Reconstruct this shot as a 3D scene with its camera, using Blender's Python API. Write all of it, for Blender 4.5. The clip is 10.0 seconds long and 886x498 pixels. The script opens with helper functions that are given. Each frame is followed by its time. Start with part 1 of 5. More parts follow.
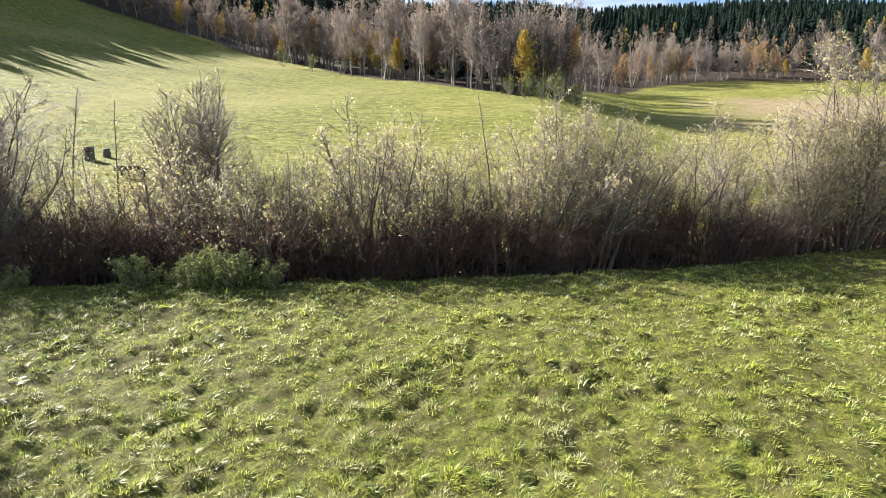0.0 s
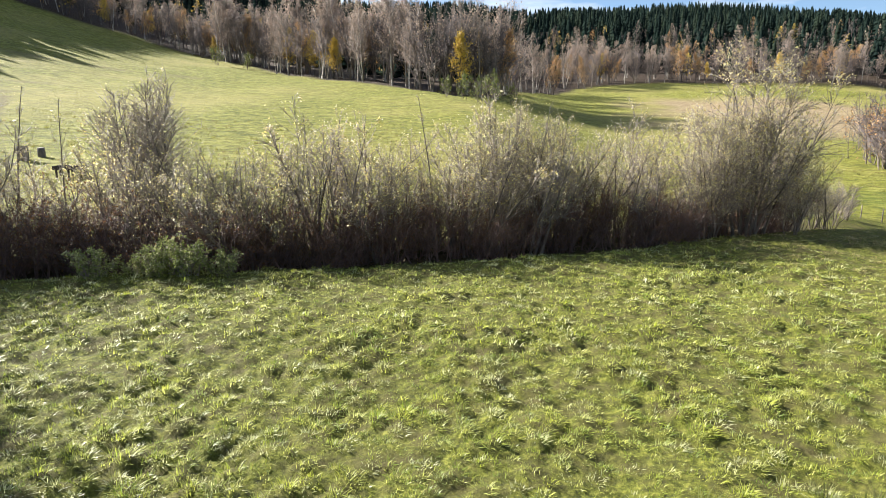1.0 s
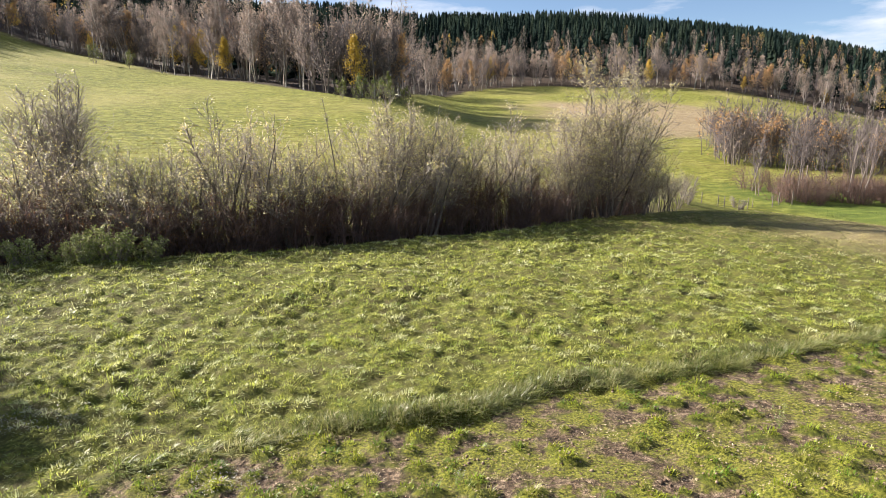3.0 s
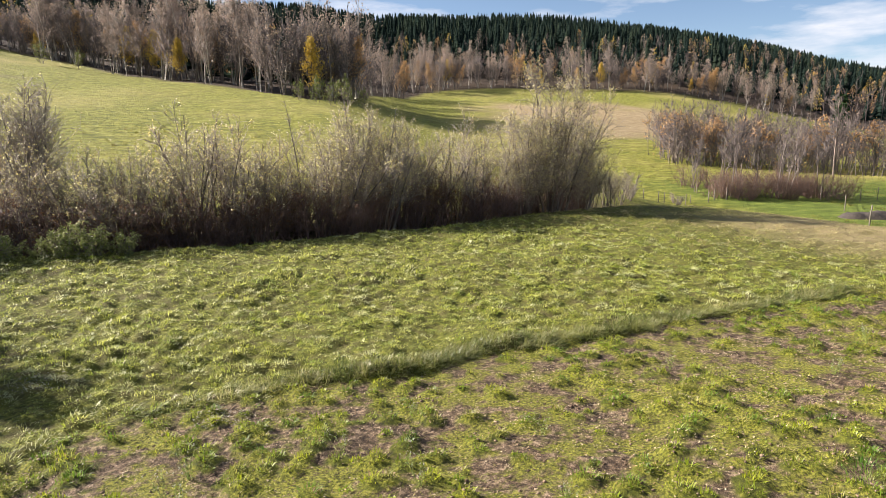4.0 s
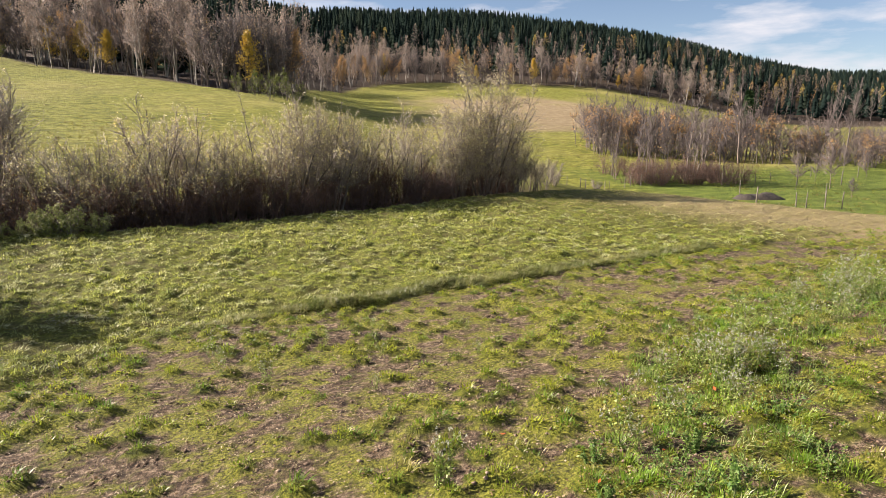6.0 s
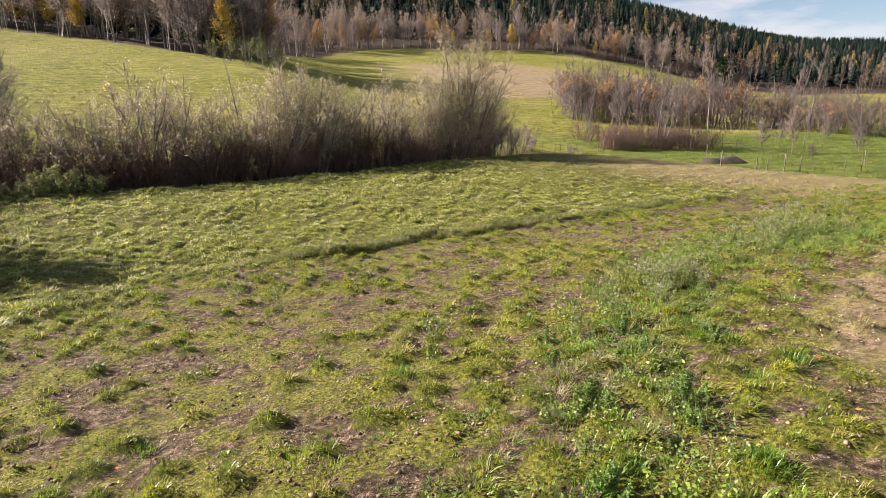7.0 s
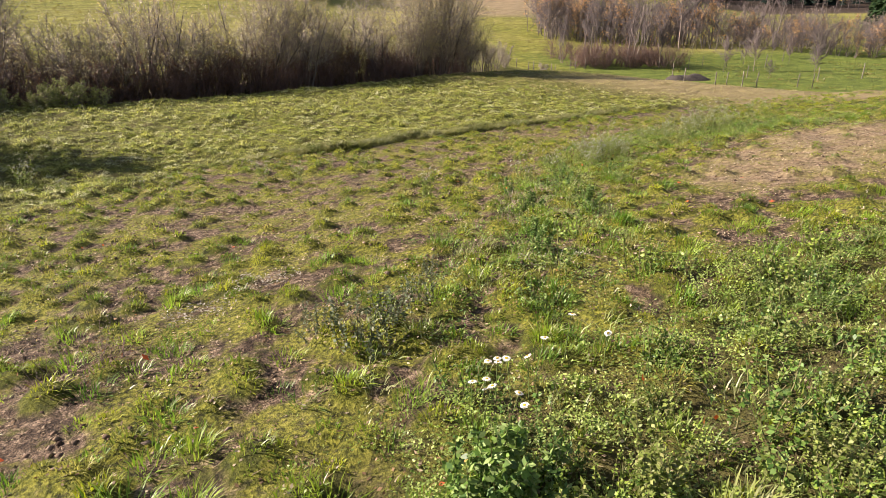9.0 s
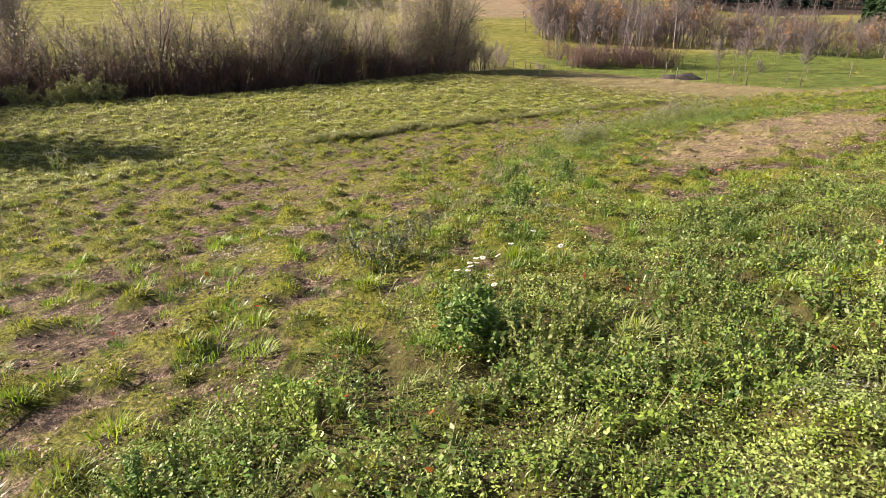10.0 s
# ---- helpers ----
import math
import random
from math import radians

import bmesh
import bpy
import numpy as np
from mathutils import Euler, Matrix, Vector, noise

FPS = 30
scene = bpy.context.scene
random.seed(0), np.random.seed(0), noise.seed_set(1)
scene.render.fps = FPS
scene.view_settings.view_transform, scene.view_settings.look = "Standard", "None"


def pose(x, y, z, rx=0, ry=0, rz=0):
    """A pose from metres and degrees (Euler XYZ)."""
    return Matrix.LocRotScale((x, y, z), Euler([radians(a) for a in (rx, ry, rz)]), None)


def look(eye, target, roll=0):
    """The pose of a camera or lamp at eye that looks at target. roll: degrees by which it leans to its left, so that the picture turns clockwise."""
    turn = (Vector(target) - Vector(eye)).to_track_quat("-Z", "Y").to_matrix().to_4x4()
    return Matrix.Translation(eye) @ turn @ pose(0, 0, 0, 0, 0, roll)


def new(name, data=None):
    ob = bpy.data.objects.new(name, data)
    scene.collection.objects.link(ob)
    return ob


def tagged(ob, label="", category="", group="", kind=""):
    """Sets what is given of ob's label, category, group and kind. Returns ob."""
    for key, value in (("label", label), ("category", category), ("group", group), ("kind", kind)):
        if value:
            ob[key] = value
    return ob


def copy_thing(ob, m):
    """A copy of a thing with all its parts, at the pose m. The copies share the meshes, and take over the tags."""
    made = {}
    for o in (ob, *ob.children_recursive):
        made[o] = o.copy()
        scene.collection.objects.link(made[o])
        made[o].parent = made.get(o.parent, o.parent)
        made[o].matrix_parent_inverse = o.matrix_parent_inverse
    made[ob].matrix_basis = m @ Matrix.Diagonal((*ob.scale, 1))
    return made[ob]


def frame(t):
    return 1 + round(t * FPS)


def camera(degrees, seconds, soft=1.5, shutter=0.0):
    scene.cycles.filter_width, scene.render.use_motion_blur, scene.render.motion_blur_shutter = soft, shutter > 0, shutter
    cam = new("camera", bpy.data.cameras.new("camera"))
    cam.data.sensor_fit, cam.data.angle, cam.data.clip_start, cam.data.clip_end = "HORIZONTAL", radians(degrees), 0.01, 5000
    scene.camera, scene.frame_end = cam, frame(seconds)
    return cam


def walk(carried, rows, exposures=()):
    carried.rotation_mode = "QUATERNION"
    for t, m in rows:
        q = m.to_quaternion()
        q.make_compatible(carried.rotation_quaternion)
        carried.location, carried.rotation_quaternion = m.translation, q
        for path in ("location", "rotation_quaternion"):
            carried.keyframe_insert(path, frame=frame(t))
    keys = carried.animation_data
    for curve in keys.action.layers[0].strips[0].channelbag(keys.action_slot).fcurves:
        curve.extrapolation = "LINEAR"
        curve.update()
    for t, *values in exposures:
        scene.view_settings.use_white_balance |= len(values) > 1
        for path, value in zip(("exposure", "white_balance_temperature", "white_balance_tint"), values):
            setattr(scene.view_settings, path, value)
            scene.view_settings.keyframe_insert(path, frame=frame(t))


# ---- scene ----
cam = camera(71.4, 10.0, 0.75)
PATH = [
    (0, (0.137, 0.151, 3.851), (0.099, 2.11, 3.453), -0.2),
    (0.5, (0.083, -0.688, 3.806), (0.14, 1.271, 3.407), -0.3),
    (1, (0.014, -1.495, 3.792), (0.167, 0.459, 3.393), -0.2),
    (1.5, (-0.099, -2.308, 3.746), (0.146, -0.363, 3.348), -0.2),
    (2, (-0.258, -3.111, 3.708), (0.068, -1.178, 3.311), -0.3),
    (2.5, (-0.429, -3.89, 3.701), (-0.026, -1.972, 3.304), -0.25),
    (4, (-0.982, -6.675, 3.716), (-0.382, -4.808, 3.324), -0.3),
    (4.5, (-1.269, -7.518, 3.695), (-0.614, -5.67, 3.304), -0.3),
    (5, (-1.573, -8.373, 3.678), (-0.866, -6.544, 3.288), -0.35),
    (6.5, (-2.697, -10.823, 3.549), (-1.888, -9.049, 3.104), -0.3),
    (7, (-3.105, -11.578, 3.527), (-2.271, -9.834, 3.017), -0.2),
    (7.5, (-3.51, -12.319, 3.529), (-2.656, -10.604, 2.955), -0.05),
    (8, (-3.897, -12.997, 3.522), (-3.03, -11.312, 2.883), 0.0),
    (8.5, (-4.312, -13.658, 3.491), (-3.441, -11.998, 2.794), 0.05),
    (9, (-4.72, -14.395, 3.458), (-3.852, -12.751, 2.72), 0.0),
    (9.5, (-5.066, -15.095, 3.431), (-4.196, -13.452, 2.695), 0.05),
    (10, (-5.368, -15.73, 3.407), (-4.498, -14.085, 2.674), 0.0),
]
walk(cam, [(t, look(eye, target, roll)) for t, eye, target, roll in PATH], [(0, 2.05, 6050, 7), (2.5, 1.92, 6150, 11), (5.0, 1.70, 6550, 14), (10.0, 1.59, 6700, 20)])

# ---- light ----
SUN_AZ, SUN_EL = 57.0, 28.0        # degrees left of +y, and up
sun_dir = Vector((-math.sin(radians(SUN_AZ)) * math.cos(radians(SUN_EL)),
                  math.cos(radians(SUN_AZ)) * math.cos(radians(SUN_EL)), math.sin(radians(SUN_EL))))
sun = new("sun", bpy.data.lights.new("sun", "SUN"))
sun.data.energy, sun.data.angle, sun.data.color = 5.0, radians(0.55), (1.0, 0.91, 0.78)
sun.rotation_mode = "QUATERNION"
sun.rotation_quaternion = sun_dir.to_track_quat("Z", "Y")

world = bpy.data.worlds.new("autumn_sky")
scene.world = world
world.use_nodes = True
wn, wl = world.node_tree.nodes, world.node_tree.links
wn.clear()
sky = wn.new("ShaderNodeTexSky")
sky.sky_type, sky.sun_disc = "NISHITA", False
sky.sun_elevation, sky.sun_rotation = radians(SUN_EL), radians(-SUN_AZ)
sky.air_density, sky.dust_density, sky.ozone_density = 0.75, 0.3, 1.0
coord = wn.new("ShaderNodeTexCoord")
stretch = wn.new("ShaderNodeMapping")
stretch.inputs["Scale"].default_value = (3.0, 3.0, 13.0)
cloud = wn.new("ShaderNodeTexNoise")
cloud.inputs["Scale"].default_value, cloud.inputs["Detail"].default_value, cloud.inputs["Roughness"].default_value = 1.6, 7.0, 0.55
ramp = wn.new("ShaderNodeValToRGB")
ramp.color_ramp.elements[0].position, ramp.color_ramp.elements[1].position = 0.49, 0.68
white = wn.new("ShaderNodeMix")
white.data_type = "RGBA"
white.inputs["B"].default_value = (6.7, 6.85, 7.2, 1)
bg = wn.new("ShaderNodeBackground")
bg.inputs["Strength"].default_value = 0.042
out = wn.new("ShaderNodeOutputWorld")
wl.new(coord.outputs["Generated"], stretch.inputs["Vector"])
wl.new(stretch.outputs["Vector"], cloud.inputs["Vector"])
wl.new(cloud.outputs["Fac"], ramp.inputs["Fac"])
wl.new(ramp.outputs["Color"], white.inputs["Factor"])
wl.new(sky.outputs["Color"], white.inputs["A"])
wl.new(white.outputs["Result"], bg.inputs["Color"])
wl.new(bg.outputs["Background"], out.inputs["Surface"])


# ---- numbers ----
def smooth(a, b, x):
    t = np.clip((np.asarray(x, float) - a) / (b - a), 0, 1)
    return t * t * (3 - 2 * t)


def soft(x, k):
    return k * np.logaddexp(0, np.asarray(x, float) / k)


def hashed(i, j, seed):
    n = (i.astype(np.int64) * 374761393 + j.astype(np.int64) * 668265263 + seed * 1442695041) & 0xFFFFFFFF
    n = ((n ^ (n >> 13)) * 1274126177) & 0xFFFFFFFF
    return ((n ^ (n >> 16)) & 0xFFFF) / 65535.0


def lumps(x, y, size, seed):
    """Smooth random relief between 0 and 1, with bumps of the given size in metres."""
    u, v = np.asarray(x, float) / size, np.asarray(y, float) / size
    i, j = np.floor(u), np.floor(v)
    a, b = u - i, v - j
    a, b = a * a * (3 - 2 * a), b * b * (3 - 2 * b)
    p, q = hashed(i, j, seed), hashed(i + 1, j, seed)
    r, s = hashed(i, j + 1, seed), hashed(i + 1, j + 1, seed)
    return (p * (1 - a) + q * a) * (1 - b) + (r * (1 - a) + s * a) * b


# ---- the lie of the land ----
def hedge_y(x):
    x = np.asarray(x, float)
    return 19.9 + 0.12 * np.clip(x, -25, 22) + 0.012 * np.clip(x, 0, 20) ** 2


def edge_y(x):
    """Where the rough mown meadow ends and the sparse strip begins."""
    x = np.asarray(x, float)
    return 3.6 + 0.10 * x - 0.05 * soft(-x - 1, 1) ** 2 * 2.0 + 0.7 * (lumps(x, 0 * x, 1.6, 5) - 0.5) + 0.4 * (lumps(x, 0 * x, 0.6, 18) - 0.5)


def land(x, y):
    x, y = np.asarray(x, float), np.asarray(y, float)
    z = -0.82 + 0.16 * soft(2 - y, 1.5) + 0.025 * soft(x, 3) * smooth(8, -4, y)
    z = z - 0.06 * soft(-x - 1.5, 1) * smooth(0, -6, y) * smooth(-30, -14, x)
    z = z + 0.22 * smooth(3, 14, y) * smooth(20, 16, y) * smooth(4, -8, x)
    z = z - 0.2 * smooth(-8, -13, y)
    z = z - 1.35 * smooth(25, 35, x + 0.25 * (y - 20)) * smooth(-25, 5, y) - 0.3 * smooth(12, 24, x) * smooth(0, 10, y)
    d = y - hedge_y(x)
    z = z - 0.45 * np.exp(-((d - 0.5) / 1.8) ** 2) * smooth(40, 22, x)
    w = smooth(1, 14, d)
    left = 0.115 * soft(y - 25, 6) + 0.0020 * soft(-x - 10, 8) ** 2 * smooth(420, 150, -x) + 0.6
    far_field = 0.105 * soft(y - 56, 10) * smooth(1.5, 0.7, x / np.maximum(y, 20)) + 0.5
    k = smooth(0.10 * y + 2, 0.16 * y + 24, x)
    rise = 0.20 * soft(y * 0.9 + 0.25 * x - 240, 30)
    rise = 66 * (1 - np.exp(-rise / 66))
    rise = rise * (1 + 0.25 * (lumps(x, y, 160, 31) - 0.5))
    return z + w * (left * (1 - k) + far_field * k + rise)


def tussocks(x, y, size, seed):
    """Height, 0 to 1, of domed tussocks that stand about size metres apart."""
    x, y = np.asarray(x, float), np.asarray(y, float)
    i0, j0 = np.floor(x / size), np.floor(y / size)
    top = np.zeros_like(x)
    for di in (-1, 0, 1):
        for dj in (-1, 0, 1):
            cx, cy, h = tussock_at(i0 + di, j0 + dj, size, seed)
            r = size * (0.42 + 0.34 * h)
            d = ((x - cx) ** 2 + (y - cy) ** 2) / r ** 2
            top = np.maximum(top, (0.35 + 0.65 * h) * np.clip(1 - d, 0, 1) ** 0.75)
    return top


def tussock_at(i, j, size, seed):
    return (i + 0.5 + 0.95 * (hashed(i, j, seed) - 0.5)) * size, (j + 0.5 + 0.95 * (hashed(i, j, seed + 7) - 0.5)) * size, hashed(i, j, seed + 13)


def cushion_at(i, j):
    """The grass cushions of the sparse strip: centre, size, and 1 where one grows."""
    x, y, h = tussock_at(i, j, 0.36, 51)
    thick = lumps(x, y, 0.9, 3) * 0.35 + lumps(x, y, 2.6, 13) * 0.65
    return x, y, h, hashed(i, j, 77) < (0.24 + 0.25 * smooth(-4, -8, y) + 0.72 * smooth(0.36, 0.62, thick)) * (1 - 0.80 * bare_patch(x, y))


def cushions(x, y):
    x, y = np.asarray(x, float), np.asarray(y, float)
    i0, j0 = np.floor(x / 0.36), np.floor(y / 0.36)
    top = np.zeros_like(x)
    for di in (-1, 0, 1):
        for dj in (-1, 0, 1):
            cx, cy, h, grows = cushion_at(i0 + di, j0 + dj)
            d = ((x - cx) ** 2 + (y - cy) ** 2) / (0.09 + 0.14 * h) ** 2
            top = np.maximum(top, grows * (0.45 + 0.55 * h) * np.clip(1 - d, 0, 1))
    return top


def relief(x, y):
    """Tussocks and hollows of the near ground."""
    shape = np.shape(x)
    x, y = np.atleast_1d(np.asarray(x, float)), np.atleast_1d(np.asarray(y, float))
    near = smooth(40, 24, np.hypot(x, y))
    strip = np.zeros_like(x)
    poor = (y < edge_y(x) + 0.4) & (near > 0)
    strip[poor] = cushions(x[poor], y[poor])
    grass = smooth(-0.25, 0.35, y - edge_y(x))
    a = tussocks(x, y, 0.30, 1) * 0.14 * (0.35 + 0.9 * lumps(x, y, 1.1, 19)) + (lumps(x, y, 1.3, 2) - 0.5) * 0.16 + (lumps(x, y, 0.27, 17) - 0.5) * 0.07 + 0.05 * smooth(-2, 2, x)
    b = (lumps(x, y, 0.22, 3) - 0.5) * 0.06 + (lumps(x, y, 1.4, 4) - 0.5) * 0.09 + strip * 0.12
    wide = (lumps(x, y, 9, 6) - 0.5) * 0.6 * smooth(40, 90, np.hypot(x, y))
    return (near * (a * grass + b * (1 - grass)) + wide).reshape(shape)


def ground_z(x, y):
    return land(x, y) + relief(x, y)


def bare_patch(x, y):
    """The trodden sandy patch beside the weeds, 0 to 1."""
    u, v = np.asarray(x) - 7.4, np.asarray(y) + 7.4
    r = np.hypot((u * 0.93 + v * 0.36) / 6.0, (v * 0.93 - u * 0.36) / 2.0)
    return smooth(1.25, 0.55, r + 0.5 * (lumps(x, y, 1.2, 8) - 0.5))


def weed_strip(x, y):
    """The band of weeds that runs out from under the camera, 0 to 1."""
    mid = -4.4 + 0.42 * (np.asarray(x) - 4.0) * smooth(18, 2, x)
    mid = np.where(np.asarray(x) < 4, -4.4 + 1.0 * (np.asarray(x) - 4.0), mid)
    wide = 1.5 + 0.10 * np.abs(np.asarray(x) - 2)
    return smooth(1.2, 0.5, np.abs(np.asarray(y) - mid) / wide + 0.7 * (lumps(x, y, 1.3, 9) - 0.5))


def lush(x, y):
    """The rank growth nearest the camera's end, 0 to 1."""
    return smooth(0.7, -0.9, np.asarray(y) + 10.7 - 0.34 * np.clip(x, -12, -1.6) + 1.6 * (lumps(x, y, 1.6, 11) - 0.5))


# ---- mesh helpers ----
def mesh_of(name, verts, faces, material, smooth_shade=False, tint=None, **masks):
    """One mesh from arrays; faces is an (n, 3) or (n, 4) array of corners."""
    me = bpy.data.meshes.new(name)
    verts, faces = np.asarray(verts, np.float32), np.asarray(faces, np.int32)
    n, k = faces.shape
    me.vertices.add(len(verts))
    me.vertices.foreach_set("co", verts.ravel())
    me.loops.add(n * k)
    me.loops.foreach_set("vertex_index", faces.ravel())
    me.polygons.add(n)
    me.polygons.foreach_set("loop_start", np.arange(0, n * k, k, dtype=np.int32))
    me.polygons.foreach_set("loop_total", np.full(n, k, np.int32))
    if smooth_shade:
        me.polygons.foreach_set("use_smooth", np.ones(n, bool))
    me.update(calc_edges=True)
    if tint is not None:
        me.attributes.new("tint", "FLOAT_COLOR", "POINT").data.foreach_set("color", np.c_[tint, np.ones(len(tint))].astype(np.float32).ravel())
    for key, value in masks.items():
        me.attributes.new(key, "FLOAT", "POINT").data.foreach_set("value", np.asarray(value, np.float32))
    me.materials.append(material)
    return me


def part(name, me, parent, label=""):
    ob = new(name, me)
    ob.parent = parent
    return tagged(ob, label) if label else ob


def thing(name, label, category, group="", kind=""):
    ob = new(name)
    ob.empty_display_size = 0.2
    return tagged(ob, label, category, group, kind)


def tubes(segs, sides=3):
    """Tapered tubes; segs holds rows of x0 y0 z0 x1 y1 z1 r0 r1."""
    s = np.asarray(segs, float)
    p, q = s[:, 0:3], s[:, 3:6]
    d = q - p
    d /= np.maximum(np.linalg.norm(d, axis=1, keepdims=True), 1e-9)
    up = np.where(np.abs(d[:, 2:3]) > 0.9, [[1.0, 0, 0]], [[0, 0, 1.0]])
    a = np.cross(d, up)
    a /= np.linalg.norm(a, axis=1, keepdims=True)
    b = np.cross(d, a)
    ang = np.arange(sides) * 2 * math.pi / sides
    ring = a[:, None] * np.cos(ang)[None, :, None] + b[:, None] * np.sin(ang)[None, :, None]
    v = np.concatenate([p[:, None] + ring * s[:, 6, None, None], q[:, None] + ring * s[:, 7, None, None]], 1)
    base = (np.arange(len(s)) * 2 * sides)[:, None]
    i = np.arange(sides)
    j = (i + 1) % sides
    f = np.stack([base + i, base + j, base + sides + j, base + sides + i], -1).reshape(-1, 4)
    return v.reshape(-1, 3), f


def leaf_quads(at, size, rng, flat=0.0, lie=None):
    """Pointed leaves as folded quads at the points given."""
    n = len(at)
    d = rng.normal(size=(n, 3))
    d[:, 2] *= 1 - flat
    if lie is not None:
        d = d * 0.5 + lie
    d /= np.linalg.norm(d, axis=1, keepdims=True)
    e = np.cross(d, rng.normal(size=(n, 3)) * [1 - flat, 1 - flat, 1] + [0, 0, flat * 2])
    e /= np.maximum(np.linalg.norm(e, axis=1, keepdims=True), 1e-9)
    s = (size * rng.uniform(0.6, 1.3, n))[:, None]
    v = np.stack([at, at + d * s * 0.5 + e * s * 0.28, at + d * s, at + d * s * 0.5 - e * s * 0.28], 1)
    return v.reshape(-1, 3), np.arange(n * 4).reshape(-1, 4)


def cones(segs):
    """Fine twigs: three-sided spikes; segs holds rows of x0 y0 z0 x1 y1 z1 r."""
    s = np.asarray(segs, float)
    p, q = s[:, 0:3], s[:, 3:6]
    d = q - p
    d /= np.maximum(np.linalg.norm(d, axis=1, keepdims=True), 1e-9)
    up = np.where(np.abs(d[:, 2:3]) > 0.9, [[1.0, 0, 0]], [[0, 0, 1.0]])
    a = np.cross(d, up)
    a /= np.linalg.norm(a, axis=1, keepdims=True)
    b = np.cross(d, a)
    ang = np.arange(3) * 2 * math.pi / 3
    ring = a[:, None] * np.cos(ang)[None, :, None] + b[:, None] * np.sin(ang)[None, :, None]
    v = np.concatenate([p[:, None] + ring * s[:, 6, None, None], q[:, None]], 1).reshape(-1, 3)
    k = (np.arange(len(s)) * 4)[:, None]
    f = np.stack([k + [0, 1, 3], k + [1, 2, 3], k + [2, 0, 3]], 1).reshape(-1, 3)
    return v, f


def chain(pts, rad, sides=5):
    """One unbroken tapered tube through the points."""
    pts = np.asarray(pts, float)
    d = np.gradient(pts, axis=0)
    d /= np.linalg.norm(d, axis=1, keepdims=True)
    a = np.cross(d, [[0.3, 0.95, 0.05]])
    a /= np.linalg.norm(a, axis=1, keepdims=True)
    b = np.cross(d, a)
    ang = np.arange(sides) * 2 * math.pi / sides
    v = pts[:, None] + (a[:, None] * np.cos(ang)[None, :, None] + b[:, None] * np.sin(ang)[None, :, None]) * np.asarray(rad)[:, None, None]
    k = (np.arange(len(pts) - 1) * sides)[:, None]
    i = np.arange(sides)
    j = (i + 1) % sides
    f = np.stack([k + i, k + j, k + sides + j, k + sides + i], -1).reshape(-1, 4)
    return v.reshape(-1, 3), f


def both(a, b):
    """Quads and triangles in one triangle mesh."""
    (v, f), (w, g) = a, b
    if f.shape[1] == 4:
        f = np.concatenate([f[:, [0, 1, 2]], f[:, [0, 2, 3]]])
    return np.vstack([v, w]), np.vstack([f, g + len(v)])


def unit(v):
    return v / max(np.linalg.norm(v), 1e-9)


# ---- materials ----
def node_material(name):
    m = bpy.data.materials.new(name)
    m.use_nodes = True
    t = m.node_tree
    t.nodes.clear()
    return m, t.nodes, t.links


def add(nodes, kind, **values):
    n = nodes.new(kind)
    for key, value in values.items():
        n.inputs[key.replace("_", " ")].default_value = value
    return n


def noise_of(nodes, links, where, scale, detail=4.0, rough=0.6):
    n = add(nodes, "ShaderNodeTexNoise", Scale=scale, Detail=detail, Roughness=rough)
    links.new(where, n.inputs["Vector"])
    return n.outputs["Fac"]


def ramp_of(nodes, links, fac, *stops):
    r = nodes.new("ShaderNodeValToRGB")
    e = r.color_ramp.elements
    while len(e) < len(stops):
        e.new(0.5)
    for k, (at, colour) in zip(e, stops):
        k.position, k.color = at, (*colour, 1) if len(colour) == 3 else colour
    links.new(fac, r.inputs["Fac"])
    return r.outputs["Color"]


def blend(nodes, links, fac, a, b, how="MIX"):
    n = nodes.new("ShaderNodeMix")
    n.data_type, n.blend_type = "RGBA", how
    for key, value in (("Factor", fac), ("A", a), ("B", b)):
        if isinstance(value, (float, int)):
            n.inputs[key].default_value = value
        elif isinstance(value, tuple):
            n.inputs[key].default_value = (*value, 1)
        else:
            links.new(value, n.inputs[key])
    return n.outputs["Result"]


def maths(nodes, links, how, a, b):
    n = nodes.new("ShaderNodeMath")
    n.operation, n.use_clamp = how, False
    for i, value in enumerate((a, b)):
        if isinstance(value, (float, int)):
            n.inputs[i].default_value = value
        else:
            links.new(value, n.inputs[i])
    return n.outputs[0]


def leafy(name, through_share=0.35, rough=0.5, gloss=0.4):
    """Thin plant tissue: its tint comes from the mesh, light passes through it."""
    m, n, l = node_material(name)
    tint = n.new("ShaderNodeAttribute")
    tint.attribute_name = "tint"
    geo = n.new("ShaderNodeNewGeometry")
    grain = noise_of(n, l, geo.outputs["Position"], 35.0, 3.0)
    shade = ramp_of(n, l, grain, (0.3, (0.75, 0.75, 0.75)), (0.7, (1.2, 1.2, 1.2)))
    colour = blend(n, l, 1.0, tint.outputs["Color"], shade, "MULTIPLY")
    b = add(n, "ShaderNodeBsdfPrincipled", Roughness=rough)
    b.inputs["Specular IOR Level"].default_value = gloss
    l.new(colour, b.inputs["Base Color"])
    tr = n.new("ShaderNodeBsdfTranslucent")
    l.new(colour, tr.inputs["Color"])
    mix = n.new("ShaderNodeMixShader")
    mix.inputs[0].default_value = through_share
    l.new(b.outputs[0], mix.inputs[1])
    l.new(tr.outputs[0], mix.inputs[2])
    o = n.new("ShaderNodeOutputMaterial")
    l.new(mix.outputs[0], o.inputs["Surface"])
    return m


